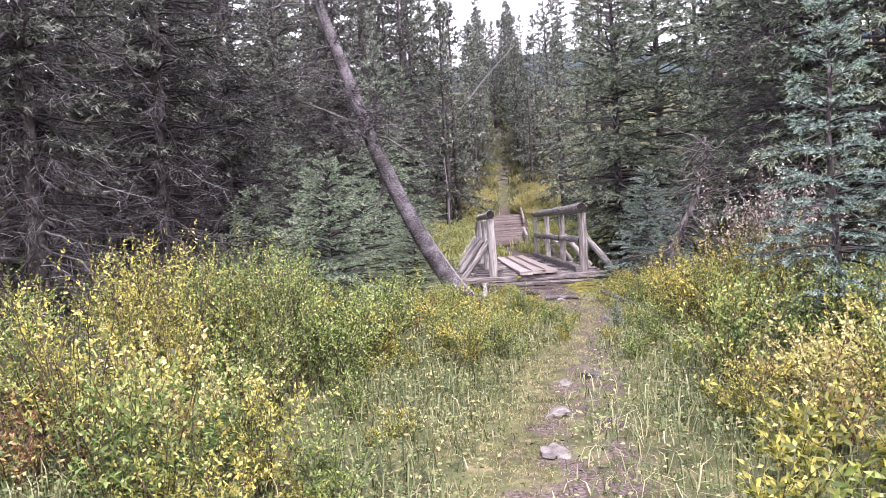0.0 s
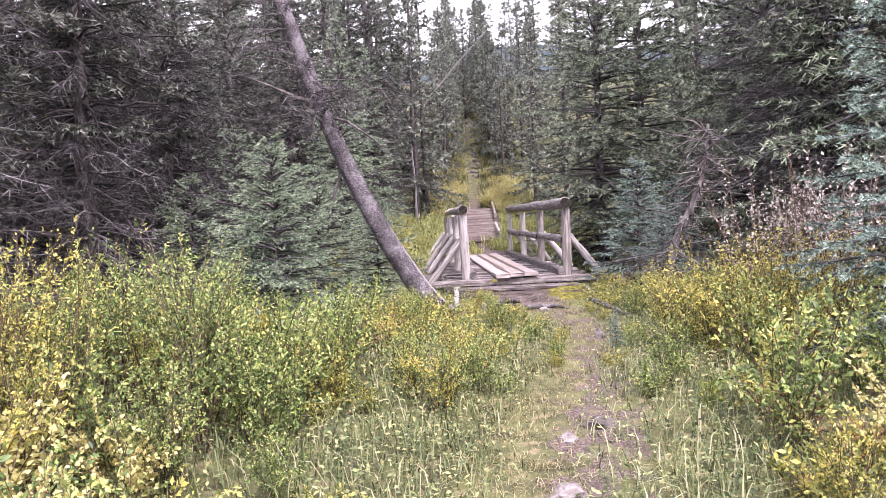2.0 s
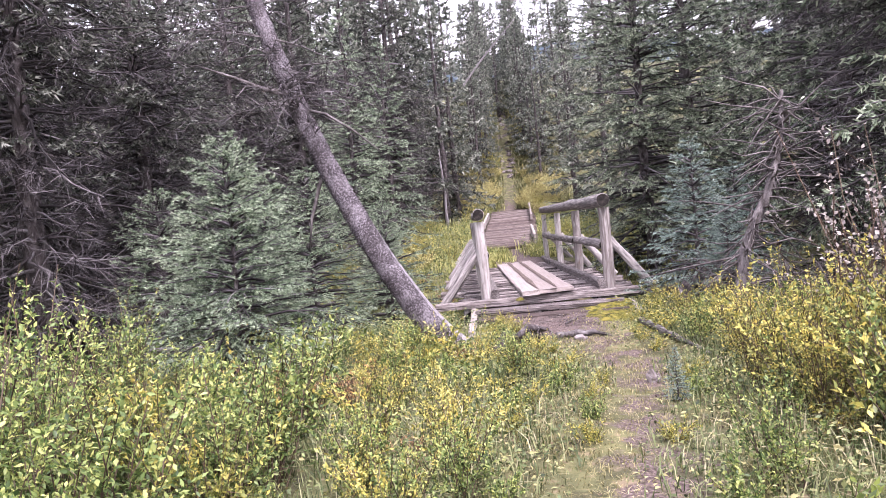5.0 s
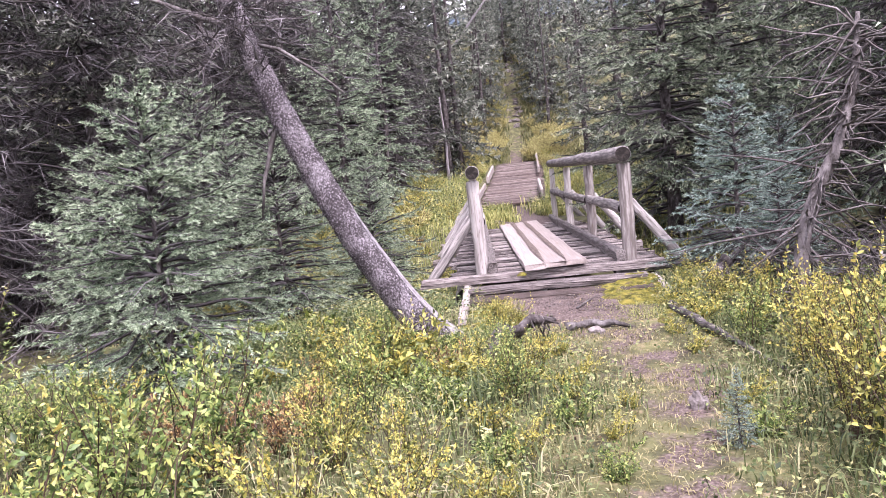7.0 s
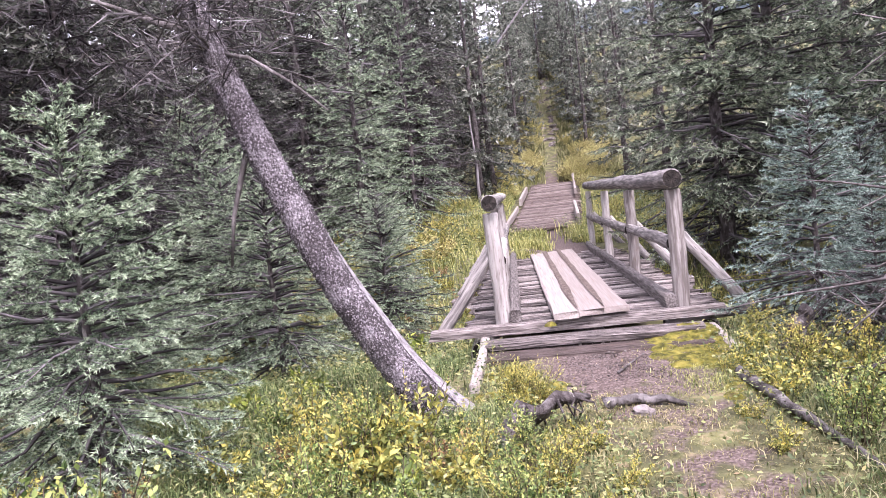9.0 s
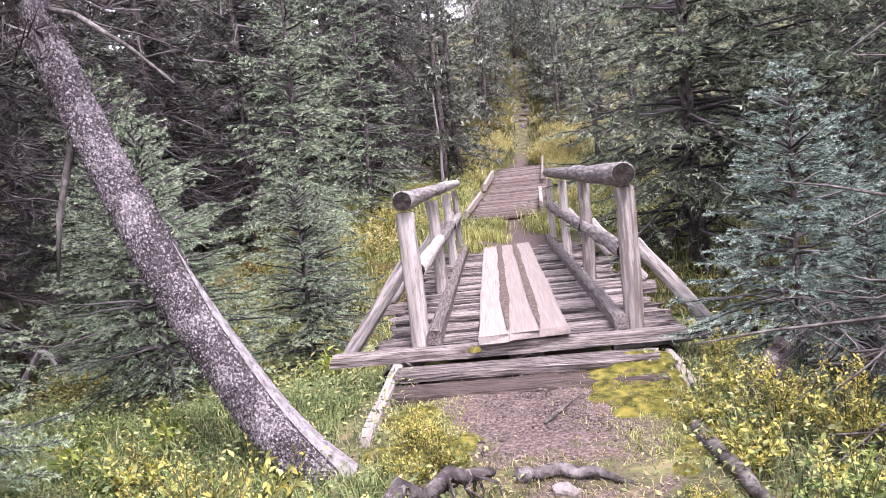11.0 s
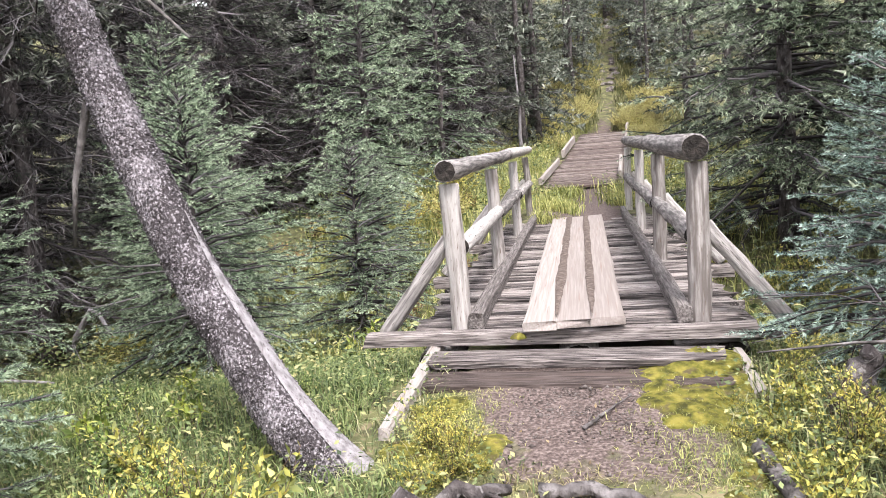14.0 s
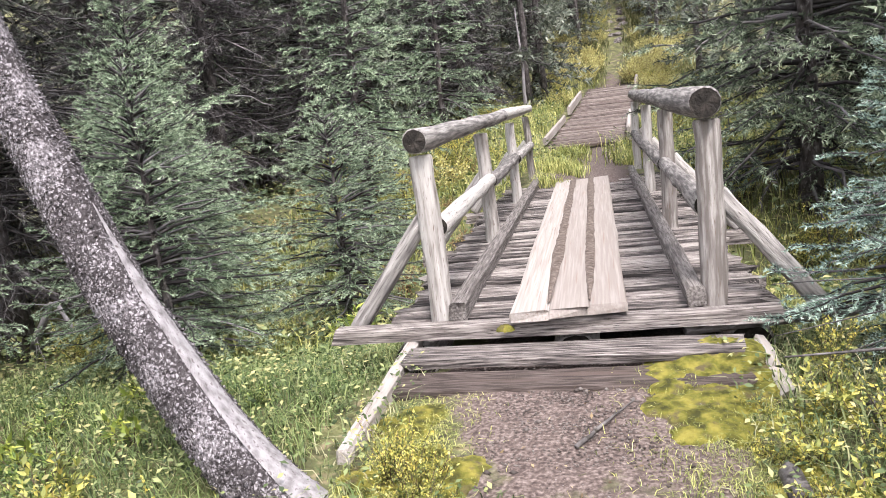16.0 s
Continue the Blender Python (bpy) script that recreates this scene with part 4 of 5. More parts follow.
def pole(name, label, pts, r, mat, twiggy=0, spread=0.5, category="dead tree", twig_len=(0.1, 0.5), rough=0.06, knobbly=0.15):
    """A dead stem along points, with broken side twigs."""
    ob = thing(name, label, category)
    pts = np.array(pts, float)
    s = np.linspace(0, 1, 10)
    g = np.linspace(0, 1, len(pts))
    line = np.stack([np.interp(s, g, pts[:, c]) for c in range(3)], 1)
    line[1:-1] += rk.normal(0, knobbly * r, (8, 3))
    v, f = tube(line, r * (1 - 0.75 * s), 9, rk, rough)
    part("stem", mesh("stem", v, f, True), mat, ob)
    if twiggy:
        w = Soup()
        for _ in range(twiggy):
            u = rk.uniform(0.05, 0.95)
            o = np.array([np.interp(u, s, line[:, c]) for c in range(3)])
            d = rk.normal(0, 1, 3) * (1, 1, 0.5) * spread
            ln = rk.uniform(*twig_len)
            q = np.linspace(0, 1, 4)[:, None]
            tw = o + d * ln * q + (0, 0, -0.12) * q ** 2 + rk.normal(0, 0.03, (4, 3)) * q
            w.add(*tube(tw, 0.16 * r * np.array((1, 0.75, 0.5, 0.2)) + 0.002, 3, caps=False))
        part("broken_branching", w.mesh("broken_branching"), mat, ob)
    return ob


def gz(x, y, up=0.0):
    return (x, y, float(ground_z(x, y)) + up)


pole("standing_snag", "thin pale dead standing stem at the wood's edge", [gz(-1.92, 16.0, -0.1), (-1.93, 16.0, 2.2), (-1.97, 16.0, 3.6)], 0.06, BARE)
pole("dead_leaning_stem", "grey leaning dead spruce stem with broken branches", [gz(1.62, -2.05, -0.05), (1.82, -1.95, 0.45), (2.2, -1.76, 1.12), (2.36, -1.68, 1.6), (2.42, -1.62, 2.0)], 0.07, DEAD, 220, 0.8, twig_len=(0.15, 0.55))
pole("fallen_pole", "pale dead pole leaning among the far trees", [(-1.9, 19.35, 5.2), (-0.3, 19.1, 7.0), (1.2, 19, 8.5)], 0.05, BARE, 6, 0.8)
pole("fallen_branch", "pale fallen branch lying under young spruces", [gz(-4.9, 1.2, 0.28), (-4.5, 1.1, 0.02), gz(-4.1, 1.0, 0.08)], 0.035, BARE, 5, 0.5)
pole("fallen_branch", "pale bent branch lying on the forest floor", [gz(-5.0, -0.4, 0.2), gz(-4.6, -0.3, 0.14), gz(-3.9, -0.2, 0.1)], 0.03, BARE, 5, 0.5)
for i in range(24):
    a = rk.uniform(0, 6.28)
    x0, y0 = 2.5 + rk.uniform(-0.5, 1.2), -1.2 + rk.uniform(-0.9, 0.9)
    ln = rk.uniform(0.5, 1.2)
    pole("dead_branch", "dry brown dead branch in a brushwood pile", [gz(x0, y0, 0.1), gz(x0 + 0.5 * ln * math.cos(a), y0 + 0.5 * ln * math.sin(a), rk.uniform(0.15, 0.5)), gz(x0 + ln * math.cos(a), y0 + ln * math.sin(a), rk.uniform(0.1, 0.75))], 0.013, TWIG if i % 3 else DEAD, 34, 0.8, "branch", (0.1, 0.45))
for i in range(16):
    x0, y0 = (rk.uniform(-5.2, -4.0), rk.uniform(-8.5, -5.0)) if i < 9 else (rk.uniform(-6.2, -4.4), rk.uniform(-4.0, 0.6))
    a, ln = rk.uniform(0, 6.28), rk.uniform(0.6, 1.3)
    pole("dead_branch", "grey dead branch lying at the wood's edge", [gz(x0, y0, 0.1), gz(x0 + 0.5 * ln * math.cos(a), y0 + 0.5 * ln * math.sin(a), rk.uniform(0.2, 0.6)), gz(x0 + ln * math.cos(a), y0 + ln * math.sin(a), rk.uniform(0.2, 0.9))], 0.015, DEAD, 30, 0.8, "branch", (0.1, 0.5))
pole("trail_log", "grey weathered log edging the trail", [gz(0.84, -1.5, 0.04), gz(0.92, -2.3, 0.04), gz(1.08, -3.3, 0.02)], 0.043, DEAD, category="log", rough=0.12)
pole("exposed_root", "twisted grey exposed root across the trail", [gz(-0.1, -1.95, 0.01), gz(0.05, -1.93, 0.035), gz(0.25, -2.0, 0.03), gz(0.42, -2.05, 0.0)], 0.045, DEAD, 10, 0.25, "root", (0.08, 0.2), 0.25, 0.2)
pole("rotten_root", "dark hollow rotten root in the grass", [gz(-0.75, -2.4, -0.02), gz(-0.62, -2.3, 0.12), gz(-0.42, -2.23, 0.16), gz(-0.2, -2.15, 0.14)], 0.075, BARK, 14, 0.4, "root", (0.06, 0.22), 0.25, 0.5)
pole("trail_stick", "thin grey stick lying on gravel", [gz(0.06, -1.3, 0.012), gz(0.18, -1.1, 0.02), gz(0.31, -0.88, 0.015)], 0.011, DEAD, category="stick")
pole("stump", "short dark rotten tree stump among leaves", [gz(1.42, -1.0, -0.05), gz(1.43, -1.0, 0.16), gz(1.45, -1.0, 0.36)], 0.13, BARK, 6, 0.4, "stump", (0.08, 0.2))

# ---- shrubs ----
S_GREEN = shrub(31, 0.9, 0.42, 18, 22, LEAF_GREEN, "leafy green and yellow willow shrub", leaf=0.034, slim=0.48)
S_YELLOW = shrub(32, 0.85, 0.45, 18, 19, LEAF_YELLOW, "yellowing willow shrub with thin brown stems", leaf=0.033, slim=0.5)
S_TALL = shrub(39, 1.6, 0.55, 22, 25, LEAF_GREEN, "tall leafy willow shrub turning yellow", leaf=0.033, slim=0.5)
S_TALLY = shrub(40, 1.5, 0.55, 22, 23, LEAF_YELLOW, "tall yellowing willow shrub at the wood's edge", leaf=0.032, slim=0.5)
S_BROAD = shrub(43, 0.5, 0.32, 10, 10, LEAF_YELLOW, "low shrub with broad pale yellow leaves", leaf=0.062, slim=0.42, twigs=3, bare=0.3)
S_RUST = shrub(33, 0.6, 0.4, 20, 9, LEAF_RUST, "rusty brown half-bare shrub", name="dwarf_birch", leaf=0.036)
S_GOLD = shrub(34, 0.85, 0.6, 18, 18, LEAF_GOLD, "golden autumn birch shrub", name="birch_shrub", leaf=0.038, slim=0.8)
S_LOW = shrub(35, 0.4, 0.35, 14, 17, LEAF_YELLOW, "low yellow-green undergrowth shrub", name="undergrowth_shrub", leaf=0.03, slim=0.5)
S_LOWG = shrub(36, 0.42, 0.35, 14, 17, LEAF_GREEN, "low green undergrowth shrub", name="undergrowth_shrub", leaf=0.033, slim=0.5)
S_SEED = shrub(37, 1.45, 0.5, 14, 11, LEAF_SEED, "tall shrub with pale fluffy seed heads", leaf=0.026, slim=0.7)
S_HERB = shrub(38, 0.34, 0.24, 6, 5, HERB, "broad-leaved yellow-green herb among the grass", leaf=0.085, slim=0.36, name="herb_plant", twigs=1, bare=0.3, group="herbs beside the trail")
KINDS = (S_BROAD, S_TALL, S_TALLY, S_GREEN, S_YELLOW, S_RUST, S_GOLD, S_LOW, S_LOWG, S_SEED, S_HERB)
rs = np.random.default_rng(41)
lists = {s.name: [] for s in KINDS}


def bush_at(s, x, y, size=1.0):
    lists[s.name].append((x, y, rs.uniform(0, 360), size))


n = 0
while n < 215:
    y = rs.uniform(-12.6, -2.6)
    side = rs.choice((-1, 1))
    x = float(trail_x(y)) + side * rs.uniform(0.62, 3.9)
    near = abs(x - float(trail_x(y)))
    # keep the eye's own line clear
    line = float(np.interp(y, [-12.8, -10, -8.3, -6.3, -5, -4.2], [-1.13, -0.86, -0.65, -0.33, 0.11, 0.3]))
    if abs(x - line) < 0.55 or (side > 0 and near < 1.2 and y < -7.2) or (x < -2.2 and y > -3.2):
        continue
    u = rs.random()
    if side > 0 and y < -6.5:
        s = S_RUST if u < 0.25 else S_YELLOW if u < 0.5 else S_GREEN if u < 0.65 else S_HERB if u < 0.8 else S_LOW
    else:
        s = S_GREEN if u < 0.34 else S_YELLOW if u < 0.56 else S_RUST if u < 0.68 else S_LOW if u < 0.84 else S_LOWG
    size = rs.uniform(0.75, 1.05)
    if near < 1.3 and s in (S_GREEN, S_YELLOW, S_RUST):
        size *= 0.62
    elif x < -3.0 and y < -4.5 and s in (S_GREEN, S_YELLOW):
        s = S_TALL if s is S_GREEN else S_TALLY
    elif y > -4.5:
        size *= 0.7
    bush_at(s, x, y, size)
    n += 1
for x, y, s, z in ((-0.25, -5.2, S_LOW, 0.7), (-0.15, -4.7, S_LOWG, 0.6), (-0.08, -4.2, S_LOW, 0.6), (0.05, -3.75, S_LOW, 0.6), (0.62, -4.3, S_LOWG, 0.7), (0.72, -3.8, S_LOW, 0.7), (0.72, -2.75, S_LOW, 0.7), (0.66, -2.3, S_LOW, 0.6), (-0.75, -6.0, S_LOWG, 0.6), (0.2, -5.3, S_LOW, 0.7), (-0.55, -4.4, S_LOW, 0.9), (-0.3, -4.0, S_LOWG, 0.8), (-0.75, -4.0, S_LOW, 1.0), (-0.25, -3.5, S_LOW, 0.9), (-0.6, -3.5, S_YELLOW, 0.5), (-0.95, -3.6, S_LOWG, 1.0), (-0.45, -3.05, S_LOW, 0.9), (-0.8, -2.8, S_YELLOW, 0.5), (-0.1, -3.1, S_LOW, 0.7), (-1.2, -3.2, S_LOWG, 1.0), (-0.7, -4.9, S_LOW, 0.9), (-1.1, -4.6, S_YELLOW, 0.6), (-1.5, -4.2, S_LOWG, 1.0), (-1.7, -3.7, S_YELLOW, 0.6), (-3.0, 5.0, S_RUST, 1.2), (-3.5, 5.6, S_YELLOW, 0.9), (-2.6, 5.6, S_YELLOW, 1.0), (-4.2, 5.2, S_RUST, 1.2), (-2.2, 6.6, S_GOLD, 0.9), (-3.2, 7.0, S_YELLOW, 1.1), (-4.0, 6.8, S_GREEN, 1.0), (-2.3, 7.8, S_YELLOW, 1.1), (-2.3, -1.7, S_LOWG, 0.9), (-2.7, -1.3, S_HERB, 1.1), (-2.2, -1.1, S_HERB, 1.0), (-2.9, -0.9, S_LOWG, 0.8), (-2.5, -0.6, S_HERB, 0.9), (-1.7, -0.7, S_LOWG, 0.5), (-3.9, 0.7, S_YELLOW, 0.6), (-4.2, 0.9, S_YELLOW, 0.6), (-2.05, -1.8, S_BROAD, 0.7), (0.95, -1.4, S_BROAD, 0.7), (1.12, -1.0, S_BROAD, 0.8), (1.05, -1.75, S_BROAD, 0.8), (1.2, -0.6, S_YELLOW, 0.45), (0.35, -9.2, S_BROAD, 1.2), (0.1, -9.6, S_BROAD, 1.1), (0.6, -8.8, S_BROAD, 1.3), (0.85, -9.3, S_BROAD, 1.3), (0.45, -8.1, S_BROAD, 1.0), (0.9, -7.8, S_BROAD, 1.2), (-1.75, -2.65, S_BROAD, 0.9), (-1.5, -2.4, S_BROAD, 1.0), (-1.95, -2.9, S_BROAD, 0.8), (-2.3, -2.55, S_BROAD, 0.9), (-1.35, -2.75, S_BROAD, 0.7), (-2.7, -2.9, S_RUST, 0.6), (-2.1, -2.3, S_RUST, 0.5), (1.0, -2.0, S_BROAD, 0.8), (1.25, -2.35, S_BROAD, 0.9), (1.5, -1.7, S_BROAD, 1.0), (1.35, -1.2, S_BROAD, 0.9), (-0.66, -1.55, S_YELLOW, 0.42), (-0.5, -1.8, S_YELLOW, 0.4), (1.9, -5.2, S_TALLY, 0.75), (2.2, -4.7, S_TALLY, 0.8), (1.45, -4.6, S_YELLOW, 1.1), (1.2, -5.6, S_YELLOW, 0.9), (1.75, -5.8, S_TALLY, 0.65), (2.3, -6.0, S_TALLY, 0.75), (-2.2, -9.9, S_YELLOW, 0.7), (-2.6, -9.5, S_YELLOW, 0.75), (-2.0, -9.3, S_LOW, 1.0), (-3.0, -9.2, S_GREEN, 0.9), (-2.5, -8.8, S_GREEN, 0.8), (-3.3, -8.3, S_YELLOW, 1.0), (-3.6, -7.4, S_TALLY, 1.0), (-3.9, -6.6, S_TALLY, 1.05), (-3.3, -6.4, S_TALL, 1.0), (-2.8, -6.2, S_TALL, 0.9), (-3.0, -5.2, S_TALL, 0.95), (-4.2, -5.6, S_TALLY, 1.0), (-4.3, -7.9, S_TALLY, 0.95), (-4.6, -7.0, S_TALL, 1.0), (-3.7, -5.9, S_TALL, 1.0), (-2.6, -7.6, S_TALL, 0.7), (-2.4, -6.9, S_GREEN, 0.9), (-2.5, -5.6, S_YELLOW, 1.0), (1.05, -4.9, S_YELLOW, 1.05), (1.35, -5.2, S_YELLOW, 1.0), (1.25, -4.4, S_GREEN, 0.9), (1.7, -4.8, S_YELLOW, 1.15), (1.22, -3.45, S_YELLOW, 0.85), (1.5, -3.0, S_YELLOW, 0.8), (-2.4, -4.1, S_RUST, 1.1), (-2.1, -4.3, S_RUST, 0.9), (1.25, -1.5, S_YELLOW, 0.6), (1.5, -1.9, S_YELLOW, 0.7), (-0.66, -1.45, S_LOW, 0.9), (-0.25, -2.6, S_LOW, 0.8), (-1.05, -2.3, S_LOWG, 0.8), (-0.9, -3.0, S_LOW, 0.9), (1.85, -5.1, S_SEED, 1.15), (2.15, -4.85, S_SEED, 1.1), (2.2, -5.3, S_SEED, 1.05), (1.7, -4.7, S_SEED, 1.0), (2.5, -4.4, S_SEED, 1.1), (-1.25, -2.45, S_BROAD, 1.3), (-0.95, -2.95, S_BROAD, 1.0), (-1.55, -2.6, S_BROAD, 1.3), (-1.4, -2.85, S_BROAD, 1.3), (-1.0, -2.75, S_RUST, 0.7), (-1.6, -2.9, S_LOWG, 1.0), (-1.2, -3.0, S_HERB, 1.1), (1.5, -5.6, S_TALLY, 0.85), (1.8, -5.2, S_TALLY, 0.9), (1.15, -5.0, S_TALLY, 0.7), (1.0, -5.4, S_TALLY, 0.62), (1.4, -4.6, S_TALLY, 0.8), (1.0, -4.4, S_TALLY, 0.62), (1.75, -5.9, S_TALLY, 0.9), (1.3, -6.0, S_TALLY, 0.68), (1.2, -4.0, S_TALLY, 0.6), (-2.75, -6.6, S_TALL, 1.05), (-2.6, -7.0, S_TALL, 0.95), (-3.0, -6.0, S_TALL, 1.1), (-3.05, -8.35, S_GOLD, 1.0), (-3.35, -7.9, S_GOLD, 1.05), (-2.75, -7.7, S_GOLD, 0.8), (-3.9, -8.2, S_RUST, 1.4), (-3.7, -8.8, S_RUST, 1.2), (1.05, -8.1, S_GOLD, 0.75), (1.3, -7.6, S_GOLD, 0.9), (0.75, -7.9, S_RUST, 0.9), (1.1, -8.9, S_RUST, 1.0), (-0.52, -1.5, S_LOW, 0.7), (-0.62, -1.9, S_LOW, 0.8), (-0.42, -1.75, S_LOW, 0.6), (0.78, -1.35, S_LOW, 0.55), (0.85, -0.95, S_LOW, 0.45), (0.95, -1.7, S_LOW, 0.7), (0.5, -8.3, S_YELLOW, 0.7), (0.8, -8.8, S_RUST, 0.95), (0.55, -9.4, S_HERB, 1.2), (0.2, -9.7, S_HERB, 1.0), (0.9, -9.6, S_YELLOW, 0.7), (1.3, -8.4, S_YELLOW, 1.0), (-1.75, 1.3, S_HERB, 1.6), (-1.95, 1.5, S_HERB, 1.4), (-1.5, -2.3, S_YELLOW, 0.62), (-1.75, -2.6, S_YELLOW, 0.6), (-2.0, -2.2, S_LOW, 0.9)):
    bush_at(s, x, y, z)
for _ in range(34):
    y = rs.uniform(7.8, 18)
    x = float(trail_x(y)) + rs.choice((-1, 1)) * rs.uniform(1.1, 3.0)
    bush_at((S_LOW, S_YELLOW, S_LOWG)[rs.integers(0, 3)], x, y, rs.uniform(0.6, 0.95))
for _ in range(44):
    y = rs.uniform(24, 34)
    bush_at((S_LOW, S_YELLOW)[rs.integers(0, 2)], float(trail_x(y)) + rs.choice((-1, 1)) * rs.uniform(0.5, 1.6), y, rs.uniform(0.8, 1.3))
for _ in range(10):
    y = rs.uniform(15.5, 19)
    bush_at(S_GOLD, float(trail_x(y)) + rs.choice((-1, 1)) * rs.uniform(0.95, 1.7), y, rs.uniform(0.6, 0.85))
for _ in range(56):
    y = rs.uniform(18.3, 24)
    x = float(trail_x(y)) + rs.choice((-1, 1)) * rs.uniform(0.45, 2.1)
    bush_at(S_GOLD, x, y, rs.uniform(0.65, 1.0))
for _ in range(13):
    bush_at((S_LOW, S_RUST, S_YELLOW)[rs.integers(0, 3)], rs.uniform(-4.5, -1.4), rs.uniform(2.0, 9), rs.uniform(0.7, 1.2))
    bush_at((S_LOW, S_RUST, S_YELLOW)[rs.integers(0, 3)], rs.uniform(-4.0, -1.4), rs.uniform(4.0, 9), rs.uniform(0.7, 1.1))
    bush_at((S_LOW, S_YELLOW)[rs.integers(0, 2)], rs.uniform(1.5, 3), rs.uniform(3.0, 8), rs.uniform(0.6, 0.95))
for s in KINDS:
    plant(s, lists[s.name])

# ---- grass, herbs close to the ground, litter ----
ra = np.random.default_rng(51)


def spots_in(n, x0, x1, y0, y1, keep):
    xs, ys = ra.uniform(x0, x1, n), ra.uniform(y0, y1, n)
    ok = keep(xs, ys, ra.random(n))
    return xs[ok], ys[ok]


def off_trail(xs, ys, u):
    o = np.abs(xs - trail_x(ys))
    patch = 0.5 + 0.5 * np.sin(2.3 * xs + 1.1 * ys) * np.sin(1.7 * ys - 1.2 * xs)
    on_bridge = (np.abs(xs) < 1.2) & (ys > -0.3) & (ys < 7.4) | (np.abs(xs - 0.0) < 0.75) & (ys > -1.6) & (ys < 0) | (np.abs(xs - trail_x(ys)) < 0.95) & (ys > 10) & (ys < 18.8)
    return (u < np.clip((o - np.where(ys < -2, 0.06, 0.25)) / 0.36, 0.03, 1) * (0.25 + 0.75 * patch)) & ~on_bridge


xs, ys = spots_in(95000, -4.6, 3.6, -13, 1, off_trail)
h = ra.uniform(0.06, 0.34, len(xs)) * np.clip(0.35 + 0.6 * np.abs(xs - trail_x(ys)), 0.3, 1)
h = h * np.where(ys > -3.2, 0.45, 1.0)
scatter_grass("grass", "tangled green and straw-coloured grass", xs, ys, h, GRASS, ra, 0.0035, 0.9)
xs, ys = spots_in(26000, -1.6, 3.0, 19, 35, lambda a, b, u: np.abs(a - trail_x(b)) > 0.15 + 0.35 * u)
scatter_grass("hill_grass", "tall yellow-green grass beside the stony hill trail", xs, ys, ra.uniform(0.12, 0.4, len(xs)), HILL, ra, 0.010, 0.9)
xs, ys = spots_in(60000, -4.5, 4.5, 1, 20, off_trail)
scatter_grass("boardwalk_grass", "lime green grass along the boardwalk", xs, ys, ra.uniform(0.1, 0.42, len(xs)), LIME, ra, 0.006, 0.8)


def left_bank(xs, ys, u):
    clear = (xs > -1.15) & (ys > -1.7) | (np.hypot(xs + 1.25, ys + 1.6) < 0.15)
    return ~clear & (u < 0.9)


xs, ys = spots_in(30000, -4.2, -0.7, -3.4, 2.2, left_bank)
scatter_grass("bank_grass", "lush green arching grass on the gully's bank", xs, ys, ra.uniform(0.05, 0.19, len(xs)), LUSH, ra, 0.0032, 1.3)
xs, ys = spots_in(9000, 0.95, 3.4, -3.4, 1.0, lambda a, b, u: u < 0.9)
scatter_grass("bank_grass", "green and straw grass under the spruces", xs, ys, ra.uniform(0.08, 0.24, len(xs)), GRASS, ra, 0.0035, 1.1)
xs, ys = spots_in(9000, -0.85, 0.95, 5.9, 10.0, lambda a, b, u: (np.abs(a - 0.08) > 0.14 + 0.4 * u) & ((a < 0) | (b > 7.3)) & (np.sin(5 * a + 3 * b) > -0.5))
scatter_grass("gap_grass", "yellow-green grass tufts between bridge and boardwalk", xs, ys, ra.uniform(0.1, 0.25, len(xs)), LIME, ra, 0.006, 0.9)


def on_trail(xs, ys, u):
    o = np.abs(xs - trail_x(ys))
    patch = 0.5 + 0.5 * np.sin(4.1 * xs + 2.3 * ys) * np.sin(2.9 * ys + 1.0)
    bare = (xs - trail_x(ys) > 0.2) & (xs - trail_x(ys) < 0.6) & (ys < -5)
    return (o < 0.8) & (u < np.where(bare, 0.1, 0.25 + 0.75 * patch)) & ~((np.abs(xs) < 0.7) & (ys > -1.7))


xs, ys = spots_in(150000, -2.6, 1.2, -12, -1.2, on_trail)
scatter_grass("trail_grass", "short trodden straw-yellow grass on the trail", xs, ys, ra.uniform(0.012, 0.06, len(xs)), STRAW, ra, 0.002, 1.5)


def flat_leaves(name, label, xs, ys, up, size, mat, category):
    p = np.stack([xs, ys, ground_z(xs, ys) + up], 1)
    d = ra.normal(0, 1, p.shape) * (1, 1, 0.35)
    d /= np.linalg.norm(d, axis=1)[:, None]
    ln = size * ra.uniform(0.5, 1.4, len(p))
    return tagged(part(name, mesh(name, *leaf_quads(p, d, ln, ln * 0.5, ra)), mat), label, category, kind="stuff")


xs, ys = spots_in(120000, -4.6, 3.6, -12, 0.5, off_trail)
flat_leaves("ground_cover", "low mixed green and yellow herb leaves", xs, ys, ra.uniform(0.01, 0.22, len(xs)) * np.clip(np.abs(xs - trail_x(ys)), 0.1, 1), 0.032, COVER, "herbs")
xs, ys = spots_in(60000, -6.0, 4, 0.5, 17, lambda a, b, u: off_trail(a, b, u))
flat_leaves("far_ground_cover", "yellow-green undergrowth leaves beside the boardwalk", xs, ys, ra.uniform(0.02, 0.35, len(xs)), 0.06, COVER, "herbs")
xs, ys = spots_in(2600, -2.6, 1.4, -13, -0.4, lambda a, b, u: np.abs(a - trail_x(b)) < 0.9)
flat_leaves("leaf_litter", "fallen brown and yellow leaves on the trail", xs, ys, np.full(len(xs), 0.012), 0.022, LITTER, "leaf litter")

